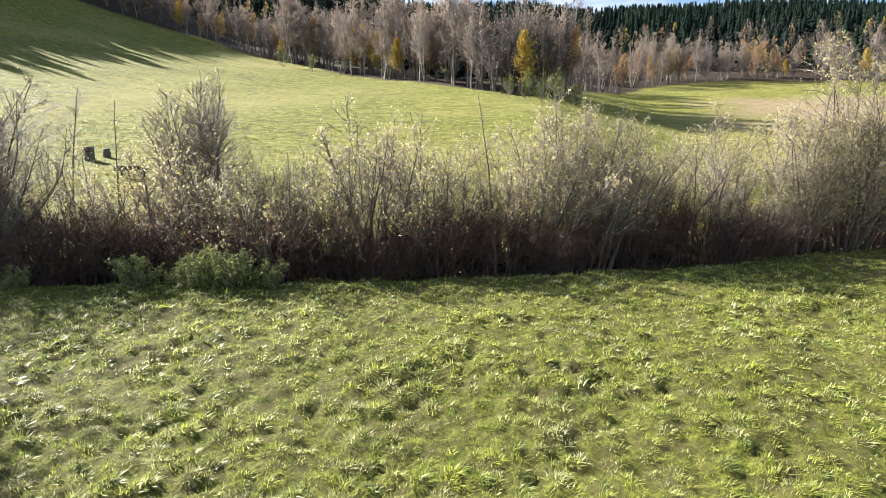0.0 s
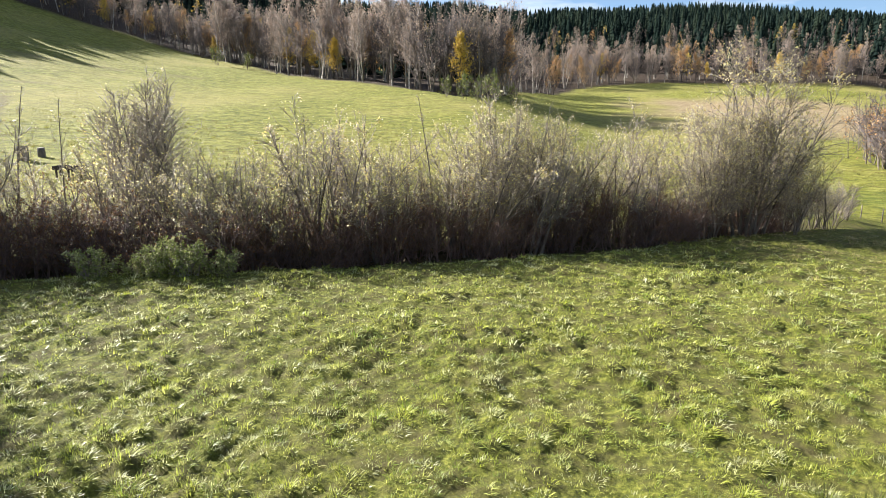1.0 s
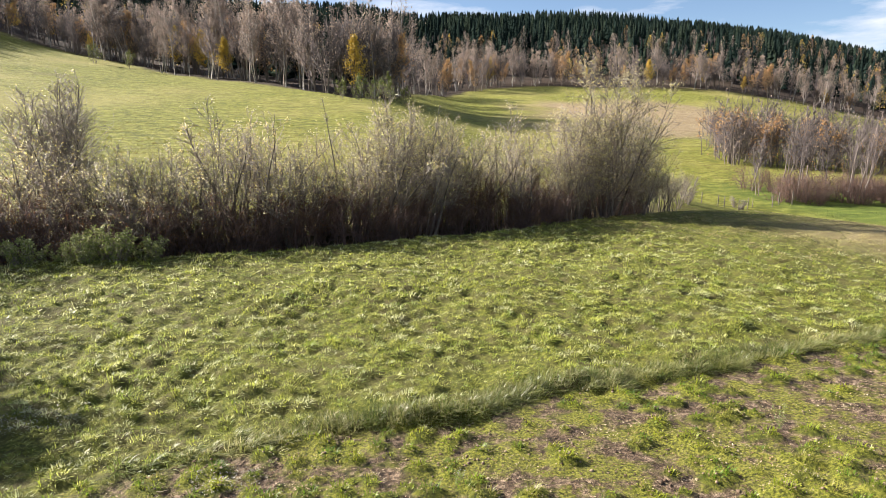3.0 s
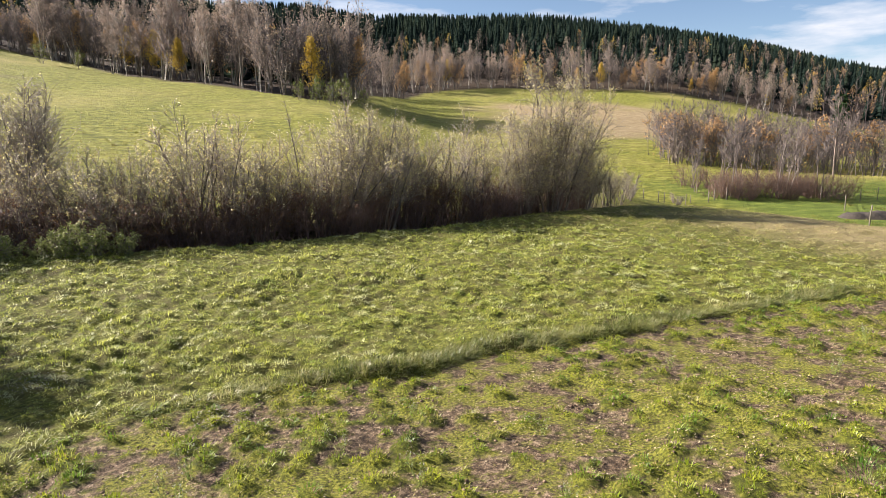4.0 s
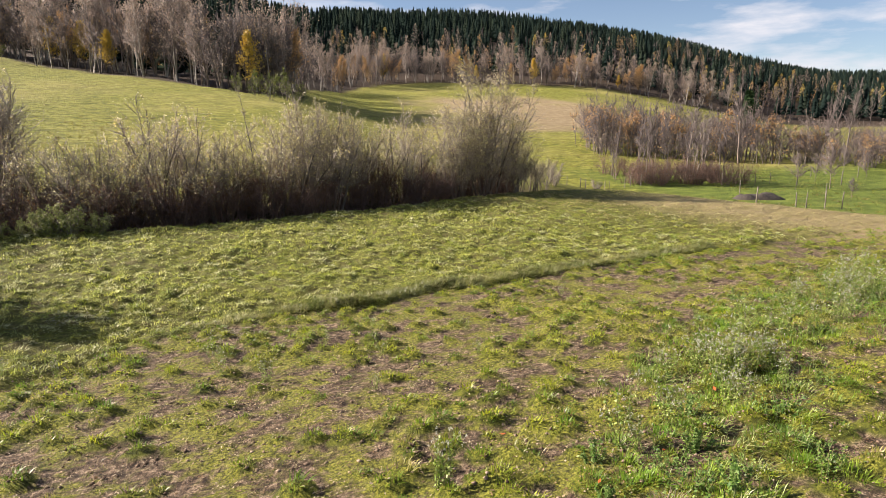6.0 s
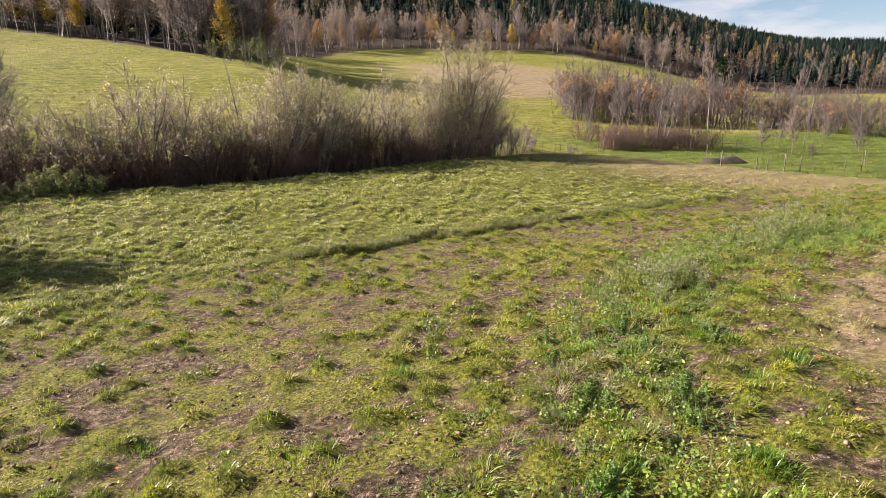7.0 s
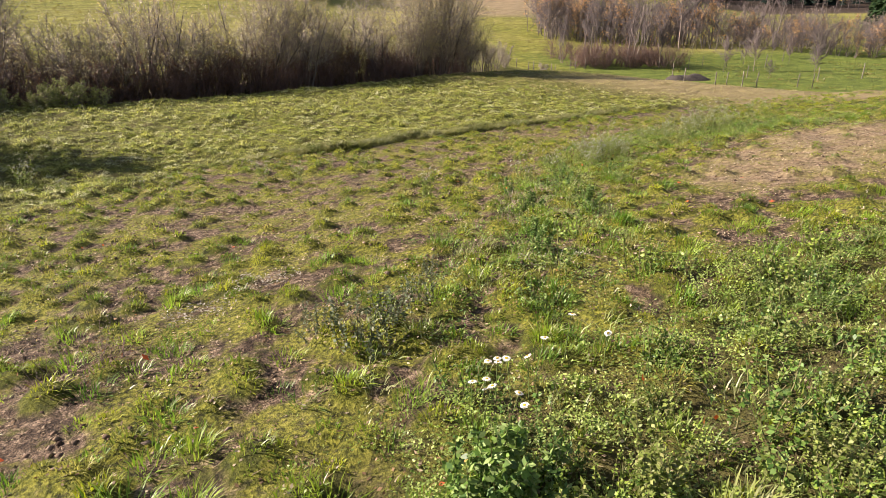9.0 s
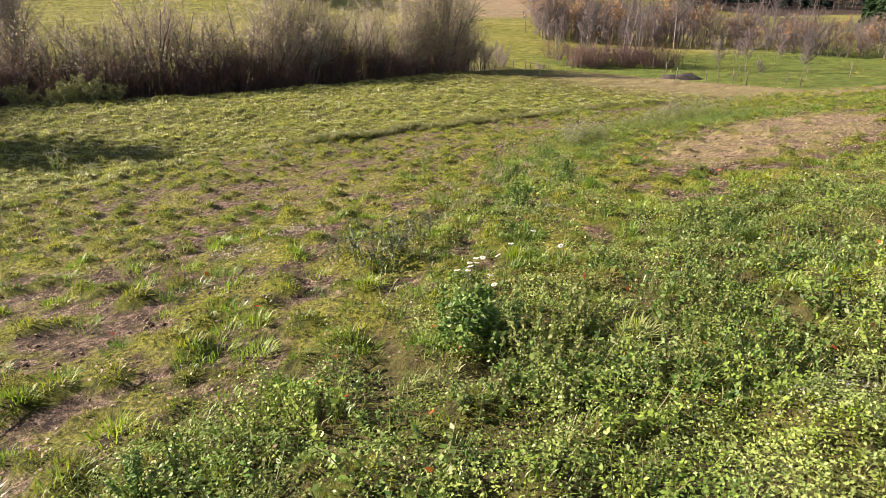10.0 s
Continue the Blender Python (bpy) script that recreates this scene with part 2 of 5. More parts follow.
def bark(name, dark, light, scale=6.0, rough=0.85, spots=None):
    m, n, l = node_material(name)
    geo = n.new("ShaderNodeNewGeometry")
    info = n.new("ShaderNodeObjectInfo")
    mp = add(n, "ShaderNodeMapping", Scale=(1, 1, 0.25))
    l.new(geo.outputs["Position"], mp.inputs["Vector"])
    a = noise_of(n, l, mp.outputs["Vector"], scale, 5.0)
    colour = ramp_of(n, l, a, (0.32, dark), (0.68, light))
    if spots:
        mp2 = add(n, "ShaderNodeMapping", Scale=(0.5, 0.5, 2.5))
        l.new(geo.outputs["Position"], mp2.inputs["Vector"])
        s = noise_of(n, l, mp2.outputs["Vector"], scale * 0.8, 3.0)
        colour = blend(n, l, ramp_of(n, l, s, (0.56, (0, 0, 0)), (0.62, (1, 1, 1))), colour, spots)
    vary = ramp_of(n, l, info.outputs["Random"], (0.0, (0.78, 0.78, 0.78)), (1.0, (1.18, 1.14, 1.1)))
    colour = blend(n, l, 1.0, colour, vary, "MULTIPLY")
    b = add(n, "ShaderNodeBsdfPrincipled", Roughness=rough)
    l.new(colour, b.inputs["Base Color"])
    bump = add(n, "ShaderNodeBump", Strength=0.5, Distance=0.02)
    l.new(a, bump.inputs["Height"])
    l.new(bump.outputs["Normal"], b.inputs["Normal"])
    o = n.new("ShaderNodeOutputMaterial")
    l.new(b.outputs[0], o.inputs["Surface"])
    return m


def soil_material():
    m, n, l = node_material("meadow_ground")
    geo = n.new("ShaderNodeNewGeometry")
    pos = geo.outputs["Position"]

    def mask(key):
        a = n.new("ShaderNodeAttribute")
        a.attribute_name = key
        return a.outputs["Fac"]
    fine = noise_of(n, l, pos, 10.0, 6.0, 0.7)
    mid = noise_of(n, l, pos, 2.2, 5.0, 0.65)
    wide = noise_of(n, l, pos, 0.22, 4.0, 0.55)
    vast = noise_of(n, l, pos, 0.035, 5.0, 0.55)
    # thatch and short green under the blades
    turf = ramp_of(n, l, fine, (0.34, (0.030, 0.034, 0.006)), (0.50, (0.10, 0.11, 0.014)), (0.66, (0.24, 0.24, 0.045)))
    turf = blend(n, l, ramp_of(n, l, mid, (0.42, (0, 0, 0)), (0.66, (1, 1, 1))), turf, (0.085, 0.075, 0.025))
    # grazed pasture on the far slopes
    streak = add(n, "ShaderNodeMapping", Scale=(0.6, 1.0, 1.0), Rotation=(0, 0, 0.35))
    l.new(pos, streak.inputs["Vector"])
    rows = noise_of(n, l, streak.outputs["Vector"], 0.9, 6.0, 0.7)
    tufts = noise_of(n, l, pos, 1.6, 5.0, 0.75)
    pasture = ramp_of(n, l, rows, (0.34, (0.088, 0.0986, 0.0123)), (0.50, (0.207, 0.211, 0.0299)), (0.66, (0.317, 0.304, 0.0704)))
    pasture = blend(n, l, ramp_of(n, l, tufts, (0.40, (0.9, 0.9, 0.9)), (0.52, (0, 0, 0))), pasture, (0.085, 0.09, 0.014))
    pasture = blend(n, l, ramp_of(n, l, vast, (0.46, (0, 0, 0)), (0.74, (0.7, 0.7, 0.7))), pasture, (0.34, 0.29, 0.10))
    lawn = ramp_of(n, l, rows, (0.3, (0.06, 0.085, 0.014)), (0.55, (0.125, 0.165, 0.026)), (0.75, (0.22, 0.24, 0.05)))
    pasture = blend(n, l, mask("lawn"), pasture, lawn)
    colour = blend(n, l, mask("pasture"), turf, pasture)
    # bare crumbly earth between moss and tufts
    crumbs = add(n, "ShaderNodeTexVoronoi", Scale=26.0)
    l.new(pos, crumbs.inputs["Vector"])
    earth = ramp_of(n, l, fine, (0.36, (0.022, 0.014, 0.010)), (0.5, (0.115, 0.080, 0.054)), (0.64, (0.33, 0.25, 0.18)))
    grit = noise_of(n, l, pos, 75.0, 4.0, 0.7)
    earth = blend(n, l, 1.0, earth, ramp_of(n, l, grit, (0.40, (0.18, 0.17, 0.16)), (0.60, (1.6, 1.55, 1.5))), "MULTIPLY")
    earth = blend(n, l, ramp_of(n, l, crumbs.outputs["Distance"], (0.0, (0.55, 0.55, 0.55)), (0.5, (1.1, 1.1, 1.1))), (0.05, 0.035, 0.022), earth, "MIX")
    moss = ramp_of(n, l, fine, (0.36, (0.022, 0.026, 0.005)), (0.55, (0.095, 0.105, 0.012)), (0.70, (0.21, 0.20, 0.03)))
    speck = ramp_of(n, l, noise_of(n, l, pos, 3.5, 6.0, 0.7), (0.52, (0, 0, 0)), (0.64, (0.8, 0.8, 0.8)))
    patch = maths(n, l, "MAXIMUM", speck, ramp_of(n, l, mask("cushion"), (0.05, (0, 0, 0)), (0.3, (1, 1, 1))))
    sparse = blend(n, l, patch, earth, moss)
    carpet = ramp_of(n, l, noise_of(n, l, pos, 24.0, 5.0, 0.75), (0.38, (0.02, 0.024, 0.004)), (0.5, (0.12, 0.128, 0.0128)), (0.60, (0.272, 0.264, 0.04)))
    where = ramp_of(n, l, noise_of(n, l, pos, 1.15, 6.0, 0.66), (0.47, (0, 0, 0)), (0.54, (0.85, 0.85, 0.85)))
    sparse = blend(n, l, where, sparse, carpet)
    colour = blend(n, l, mask("sparse"), colour, sparse)
    sand = ramp_of(n, l, fine, (0.34, (0.11, 0.076, 0.045)), (0.52, (0.27, 0.20, 0.12)), (0.70, (0.42, 0.335, 0.22)))
    sanded = ramp_of(n, l, maths(n, l, "ADD", maths(n, l, "MULTIPLY", mask("sand"), 0.5), maths(n, l, "MULTIPLY", noise_of(n, l, pos, 3.2, 7.0, 0.75), 0.5)), (0.54, (0, 0, 0)), (0.76, (0.88, 0.88, 0.88)))
    colour = blend(n, l, sanded, colour, sand)
    straw = ramp_of(n, l, rows, (0.3, (0.19, 0.138, 0.075)), (0.7, (0.36, 0.28, 0.165)))
    colour = blend(n, l, mask("straw"), colour, straw)
    # leaf litter, darkened further to carry the shade under trees and weeds
    litter_and_shade = ramp_of(n, l, mid, (0.3, (0.022, 0.016, 0.012)), (0.7, (0.075, 0.05, 0.032)))
    colour = blend(n, l, mask("litter_and_shade"), colour, litter_and_shade)
    tracks = ramp_of(n, l, mid, (0.3, (0.10, 0.085, 0.035)), (0.7, (0.22, 0.18, 0.075)))
    colour = blend(n, l, mask("track"), colour, tracks)
    b = add(n, "ShaderNodeBsdfPrincipled", Roughness=0.9)
    b.inputs["Specular IOR Level"].default_value = 0.2
    l.new(colour, b.inputs["Base Color"])
    h = maths(n, l, "ADD", maths(n, l, "MULTIPLY", fine, 0.5), mid)
    b1 = add(n, "ShaderNodeBump", Strength=1.0, Distance=0.10)
    l.new(maths(n, l, "ADD", h, maths(n, l, "MULTIPLY", grit, 0.25)), b1.inputs["Height"])
    b2 = add(n, "ShaderNodeBump", Strength=0.9, Distance=0.5)
    l.new(maths(n, l, "MULTIPLY", tufts, mask("pasture")), b2.inputs["Height"])
    l.new(b1.outputs["Normal"], b2.inputs["Normal"])
    l.new(b2.outputs["Normal"], b.inputs["Normal"])
    o = n.new("ShaderNodeOutputMaterial")
    l.new(b.outputs[0], o.inputs["Surface"])
    return m


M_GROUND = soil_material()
M_GRASS = leafy("grass_blade", 0.48, 0.40, 0.5)
M_LEAF = leafy("leaf", 0.30, 0.48, 0.35)
M_SALLOW = leafy("sallow_leaf", 0.55, 0.5, 0.4)
M_DRY = leafy("dry_leaf", 0.25, 0.7, 0.2)
M_NEEDLE = leafy("spruce_needles", 0.08, 0.95, 0.0)
M_TWIG = bark("grey_brown_twig", (0.115, 0.095, 0.08), (0.33, 0.282, 0.235), 9.0, 0.6)
M_BRAMBLE = bark("purple_brown_twig", (0.055, 0.036, 0.032), (0.20, 0.125, 0.105), 9.0, 0.7)
M_BARK = bark("grey_bark", (0.06, 0.05, 0.042), (0.21, 0.175, 0.145), 4.0)
M_BIRCH = bark("birch_bark", (0.24, 0.22, 0.195), (0.46, 0.43, 0.39), 3.0, 0.7, (0.06, 0.05, 0.045))
M_FAR_TWIG = bark("far_twig", (0.0467, 0.0374, 0.0374), (0.14, 0.112, 0.106), 1.5, 0.8)
M_PALE_TWIG = bark("pale_birch_twig", (0.0935, 0.0748, 0.068), (0.238, 0.194, 0.174), 1.5, 0.8)
M_WOOD = bark("weathered_wood", (0.07, 0.06, 0.05), (0.20, 0.175, 0.15), 8.0)
M_DARK_WOOD = bark("dark_wood_and_shaded_earth", (0.02, 0.016, 0.014), (0.07, 0.055, 0.045), 8.0)
M_CLOD = leafy("earth_clod", 0.0, 0.95, 0.1)
M_PETAL = leafy("white_petal", 0.3, 0.6, 0.2)


# ---- the ground ----
def lines(stops):
    """Grid lines from stretches of (end, spacing)."""
    at = [stops[0][0]]
    for end, step in stops[1:]:
        k = max(1, round((end - at[-1]) / step))
        at += list(np.linspace(at[-1], end, k + 1)[1:])
    return np.array(at)


def build_ground():
    gx = lines([(-1400, 0), (-400, 100), (-140, 12), (-40, 3.0), (-9, 0.4), (12, 0.11), (28, 0.25), (70, 1.2), (160, 4.5), (500, 18), (1600, 90)])
    gy = lines([(-400, 0), (-60, 40), (-20, 2.0), (-15, 0.25), (12, 0.11), (24, 0.2), (34, 0.5), (70, 1.0), (240, 3.4), (700, 16), (1800, 80)])
    x, y = np.meshgrid(gx, gy)
    x, y = x.ravel(), y.ravel()
    z = ground_z(x, y)
    nx, ny = len(gx), len(gy)
    i = (np.arange(ny - 1)[:, None] * nx + np.arange(nx - 1)[None]).ravel()
    faces = np.stack([i, i + 1, i + nx + 1, i + nx], -1)
    d = y - hedge_y(x)
    pasture = np.maximum(smooth(2, 7, d), smooth(26, 36, x + 0.2 * (y - 20)) * smooth(-15, 5, y))
    sparse = smooth(0.35, -0.35, y - edge_y(x)) * (1 - 0.75 * lush(x, y)) * smooth(30, 22, x)
    straw = smooth(1.15, 0.6, np.hypot((x - 80) / 32, (y - 128 - 0.6 * (x - 80)) / 40) + 0.6 * (lumps(x, y, 9, 14) - 0.5))
    straw = np.maximum(straw, 0.6 * smooth(17, 24, x) * smooth(36, 26, x) * smooth(24, 16, y) * smooth(-8, 4, y))
    # wood floor, shade painted into gaps of the lush growth, dark band along hedge
    litter_and_shade = np.maximum(np.maximum(wood_mask(x, y), 0.45 * lush(x, y) * (np.abs(x) < 12) * (y > -18)), 0.85 * np.exp(-((d - 1.0) / 1.5) ** 2) * smooth(26, 18, x))
    lane = np.abs(x - np.interp(y, [40, 47, 56, 68, 82, 102, 125], [-27, -31, -35.7, -41, -46.6, -56, -66]))
    track = smooth(0.6, 0.25, np.abs(lane - 0.9)) * smooth(38, 44, y) * smooth(125, 110, y)
    track = np.maximum(track, 0.6 * smooth(1.6, 0.6, np.abs(y - 118 - 0.28 * (x + 50))) * smooth(-25, -38, x))
    near = (np.abs(x - 8) < 24) & (np.abs(y + 5) < 14)
    cushion = np.zeros_like(x)
    cushion[near] = cushions(x[near], y[near])
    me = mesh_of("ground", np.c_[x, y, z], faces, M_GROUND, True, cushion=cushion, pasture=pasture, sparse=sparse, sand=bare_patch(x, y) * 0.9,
                 lawn=smooth(31, 37, x) * smooth(52, 40, y + 0.1 * x), straw=straw, litter_and_shade=litter_and_shade, track=track)
    return tagged(new("ground", me), "rough autumn meadow rising to grazed hillside pasture", "ground", kind="structure")


def wood_edge(x):
    """The y beyond which woodland covers the slope."""
    return np.interp(x, [-400, -150, -112, -76, -42, -15, 7, 20, 32, 60, 86, 150, 260, 700],
                     [60, 92, 190, 197, 174, 137, 107, 112, 150, 196, 214, 205, 150, 60])


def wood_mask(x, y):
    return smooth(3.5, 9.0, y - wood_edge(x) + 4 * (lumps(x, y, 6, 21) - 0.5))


build_ground()


# ---- grass ----
def blades(at, length, width, lean, rng, tint, curl=0.5):
    """Bent three-sided blades as strips of two quads' worth of triangles; lean is the way in which each falls over."""
    n = len(at)
    side = np.c_[-lean[:, 1], lean[:, 0], np.zeros(n)]
    side /= np.maximum(np.linalg.norm(side, axis=1, keepdims=True), 1e-6)
    turn = rng.uniform(-0.9, 0.9, (n, 1))
    side = side * np.cos(turn) + np.c_[lean[:, :2], np.zeros(n)] * np.sin(turn) + [0, 0, 0.15]
    le, w = length[:, None], (width * 0.5)[:, None]
    tall = np.sqrt(np.clip(1 - (lean ** 2).sum(1, keepdims=True), 0.04, 1))
    up = np.concatenate([lean[:, :2], tall], 1)
    m = at + up * le * 0.55
    down = up * [1, 1, 1 - curl] + np.c_[lean[:, :2], np.zeros(n)] * curl * 0.8
    t = m + down * le * 0.5
    v = np.stack([at - side * w, at + side * w, m + side * w * 0.8, m - side * w * 0.8, t], 1).reshape(-1, 3)
    b = (np.arange(n) * 5)[:, None]
    f = np.concatenate([b + [0, 1, 2], b + [0, 2, 3], b + [3, 2, 4]], 1).reshape(-1, 3)
    return v, f, np.repeat(tint, 5, axis=0)


def pick(rng, n, *colours):
    """n colours, mixed at random from those given, with small differences."""
    c = np.array(colours)
    k = rng.integers(0, len(c), n)
    k2 = rng.integers(0, len(c), n)
    t = rng.uniform(0, 0.35, (n, 1))
    return np.clip((c[k] * (1 - t) + c[k2] * t) * rng.uniform(0.75, 1.25, (n, 1)), 0, 1)


def in_view(x, y, margin=2.0):
    """The wedge of the plan along the camera's way."""
    right = x < 1.35 * (y + 24) + margin
    left = x > -0.50 * (y + 17) - 3.4 - margin
    return right & left


def tuft_field(name, label, rng, spots, per, spread, length, width, colours, fallen, category="grass", radial=0.75, material=None, loose=0.22):
    """One mat of tufts. spots: tuft centres with a size factor each."""
    c, size = spots[:, :2], spots[:, 2]
    n = np.maximum(2, rng.poisson(per * size)).astype(int)
    k = np.repeat(np.arange(len(c)), n)
    r = np.sqrt(rng.uniform(0, 1, len(k))) * spread * np.sqrt(size[k])
    a = rng.uniform(0, 2 * math.pi, len(k))
    off = np.c_[np.cos(a), np.sin(a)] * r[:, None]
    p = c[k] + off
    wind = np.array([0.30, -0.12])
    lay = np.c_[lumps(c[:, 0], c[:, 1], 1.7, 41) - 0.5, lumps(c[:, 0], c[:, 1], 1.7, 42) - 0.5] * 1.6
    lean = off / max(spread, 1e-3) * radial + wind * fallen + lay[k] * fallen + rng.normal(size=(len(k), 2)) * loose
    q = np.linalg.norm(lean, axis=1, keepdims=True)
    lean = lean / np.maximum(q, 1e-6) * np.minimum(q, 0.93)
    z = ground_z(p[:, 0], p[:, 1]) - 0.02
    le = length * size[k] * rng.uniform(0.55, 1.25, len(k))
    hue = pick(rng, len(c), *colours)
    tint = hue[k] * 0.72 + pick(rng, len(k), *colours) * 0.28
    w = width * rng.uniform(0.7, 1.3, len(k))
    v, f, t = blades(np.c_[p, z], le, w, np.c_[lean, np.zeros(len(k))], rng, tint)
    me = mesh_of(name, v, f, material or M_GRASS, False, t)
    return tagged(new(name, me), label, category, kind="stuff")


def scatter(rng, x0, x1, y0, y1, per_m2):
    n = int((x1 - x0) * (y1 - y0) * per_m2)
    p = np.c_[rng.uniform(x0, x1, n), rng.uniform(y0, y1, n)]
    return p[in_view(p[:, 0], p[:, 1])]


rng = np.random.default_rng(7)
# blade greens; the last, palest tint paints in whitish glints
GREEN = [(0.14, 0.21, 0.02), (0.27, 0.33, 0.03), (0.40, 0.43, 0.05), (0.47, 0.48, 0.12), (0.60, 0.60, 0.36)]
# tufts of uneven height all over the meadow, in clumps that lean their own ways


def clumped(p, low=0.45, high=1.35):
    """Tuft sizes that rise and fall from clump to clump."""
    h = 0.55 * lumps(p[:, 0], p[:, 1], 0.42, 23) + 0.45 * lumps(p[:, 0] * 0.8, p[:, 1] * 1.3, 0.21, 24)
    return np.c_[p, low + (high - low) * smooth(0.25, 0.75, h)]


i, j = np.meshgrid(np.arange(-62, 108), np.arange(-14, 84))
cx, cy, ch = tussock_at(i.ravel().astype(float), j.ravel().astype(float), 0.30, 1)
p = np.c_[cx, cy, (0.5 + 0.6 * ch) * (0.7 + 0.6 * lumps(cx, cy, 1.1, 19))]
q = scatter(rng, -18, 32, -3, 25, 5)
p = np.vstack([p[in_view(p[:, 0], p[:, 1])], clumped(q, 0.3, 0.9)])
p = p[(p[:, 1] > edge_y(p[:, 0]) + rng.normal(0, 0.12, len(p))) & (p[:, 1] < hedge_y(p[:, 0]) - 1.0)]
p[:, 2] *= np.where(p[:, 0] + 0.25 * (p[:, 1] - 20) > 20, 0.6, 1)
far = p[:, 1] > 10
dry = p[:, 0] + 0.5 * (p[:, 1] - 14) + rng.normal(0, 2.5, len(p)) > 14.5
tuft_field("meadow_grass", "long tussocky green meadow grass, glossy with dew", rng, p[~far & ~dry], 40, 0.14, 0.125, 0.012, GREEN, 0.35, radial=0.9, loose=0.36)
tuft_field("meadow_grass", "long tussocky green meadow grass beside the hedge", rng, p[far & ~dry], 15, 0.14, 0.135, 0.02, GREEN, 0.35, radial=0.9, loose=0.36)
p = p[rng.uniform(0, 1, len(p)) < 0.32]
dry = p[:, 0] + 0.5 * (p[:, 1] - 14) + rng.normal(0, 2.5, len(p)) > 14.5
tuft_field("faded_grass", "faded straw-coloured grass on the meadow's far side", rng, p[dry], 26, 0.22, 0.12, 0.017, [(0.30, 0.25, 0.10), (0.40, 0.33, 0.15), (0.24, 0.25, 0.07), (0.48, 0.40, 0.22), (0.18, 0.20, 0.05)], 0.5)
# the taller unmown rim along the edge of the sparse strip
n = 1300
ex = rng.uniform(-9, 14, n)
ep = np.c_[ex, edge_y(ex) + np.abs(rng.normal(0.0, 0.22, n))]
ep = ep[in_view(ep[:, 0], ep[:, 1]) & (rng.uniform(-3, 1, len(ep)) < ep[:, 0])]
tuft_field("rim_grass", "taller uncut grass along the edge of the sparse strip", rng, np.c_[ep, rng.uniform(0.6, 1.3, len(ep))], 32, 0.14, 0.20, 0.011,
           [(0.08, 0.12, 0.02), (0.14, 0.17, 0.035), (0.24, 0.24, 0.07), (0.34, 0.31, 0.15)], 0.7)
# cushions of short grass and moss on the poor soil
i, j = np.meshgrid(np.arange(-36, 74), np.arange(-42, 16))
cx, cy, ch, grows = cushion_at(i.ravel().astype(float), j.ravel().astype(float))
p = np.c_[cx, cy, 0.5 + 0.8 * ch][grows]
p = p[in_view(p[:, 0], p[:, 1]) & (p[:, 1] < edge_y(p[:, 0]))]
MOSS = [(0.156, 0.242, 0.0109), (0.25, 0.312, 0.0125), (0.343, 0.374, 0.0156), (0.0624, 0.14, 0.0109), (0.0858, 0.187, 0.0125), (0.312, 0.265, 0.0702)]
close = p[:, 1] < -5.5
tuft_field("short_grass", "cushions of short yellow-green grass and moss on poor soil", rng, p[close], 62, 0.11, 0.070, 0.008, MOSS, 0.12, radial=0.5, loose=0.26)
tuft_field("short_grass", "cushions of short green grass on the sparse strip", rng, p[~close], 32, 0.11, 0.085, 0.012, MOSS, 0.12, radial=0.5, loose=0.26)
# flat carpets of moss and the finest grass
p = scatter(rng, -12, 22, -12, 5, 22)
m = 0.5 * lumps(p[:, 0], p[:, 1], 1.0, 53) + 0.3 * lumps(p[:, 0], p[:, 1], 0.35, 54) + 0.2 * lumps(p[:, 0], p[:, 1], 3.0, 55)
p = p[(p[:, 1] < edge_y(p[:, 0])) & (m > 0.55) & (rng.uniform(0, 1, len(p)) > bare_patch(p[:, 0], p[:, 1]))]
tuft_field("moss_carpet", "flat yellow-green carpets of moss and fine grass", rng, np.c_[p, rng.uniform(0.6, 1.2, len(p))], 30, 0.12, 0.034, 0.011,
           [(0.225, 0.277, 0.015), (0.3, 0.33, 0.0225), (0.165, 0.225, 0.015), (0.345, 0.345, 0.06)], 0.1, radial=0.7, loose=0.5)


def clods(name, label, rng, spots, size, colours):
    """Crumbled lumps of earth and small stones: dented eight-sided bodies."""
    n = len(spots)
    base = np.array([(1, 0, 0), (0, 1, 0), (-1, 0, 0), (0, -1, 0), (0, 0, 1), (0, 0, -1)], float)
    tri = np.array([(0, 1, 4), (1, 2, 4), (2, 3, 4), (3, 0, 4), (1, 0, 5), (2, 1, 5), (3, 2, 5), (0, 3, 5)])
    a = rng.uniform(0, 6.283, n)
    s = size * rng.uniform(0.35, 1.0, n) ** 2
    shape = base[None] * rng.uniform(0.5, 1.2, (n, 6, 1)) + rng.normal(size=(n, 6, 3)) * 0.15
    shape[:, :, 2] *= 0.62
    v = np.stack([shape[:, :, 0] * np.cos(a)[:, None] - shape[:, :, 1] * np.sin(a)[:, None], shape[:, :, 0] * np.sin(a)[:, None] + shape[:, :, 1] * np.cos(a)[:, None], shape[:, :, 2]], -1) * s[:, None, None]
    at = np.c_[spots, ground_z(spots[:, 0], spots[:, 1]) + s * 0.2]
    v = (v + at[:, None]).reshape(-1, 3)
    f = (np.arange(n)[:, None, None] * 6 + tri[None]).reshape(-1, 3)
    return tagged(new(name, mesh_of(name, v, f, M_CLOD, False, np.repeat(pick(rng, n, *colours), 6, 0))), label, "soil", kind="stuff")


p = scatter(rng, -9, 12, -11, 4.5, 45)
p = p[(p[:, 1] < edge_y(p[:, 0])) & (lumps(p[:, 0], p[:, 1], 0.9, 57) + 0.4 * lumps(p[:, 0], p[:, 1], 0.3, 58) > 0.55)]
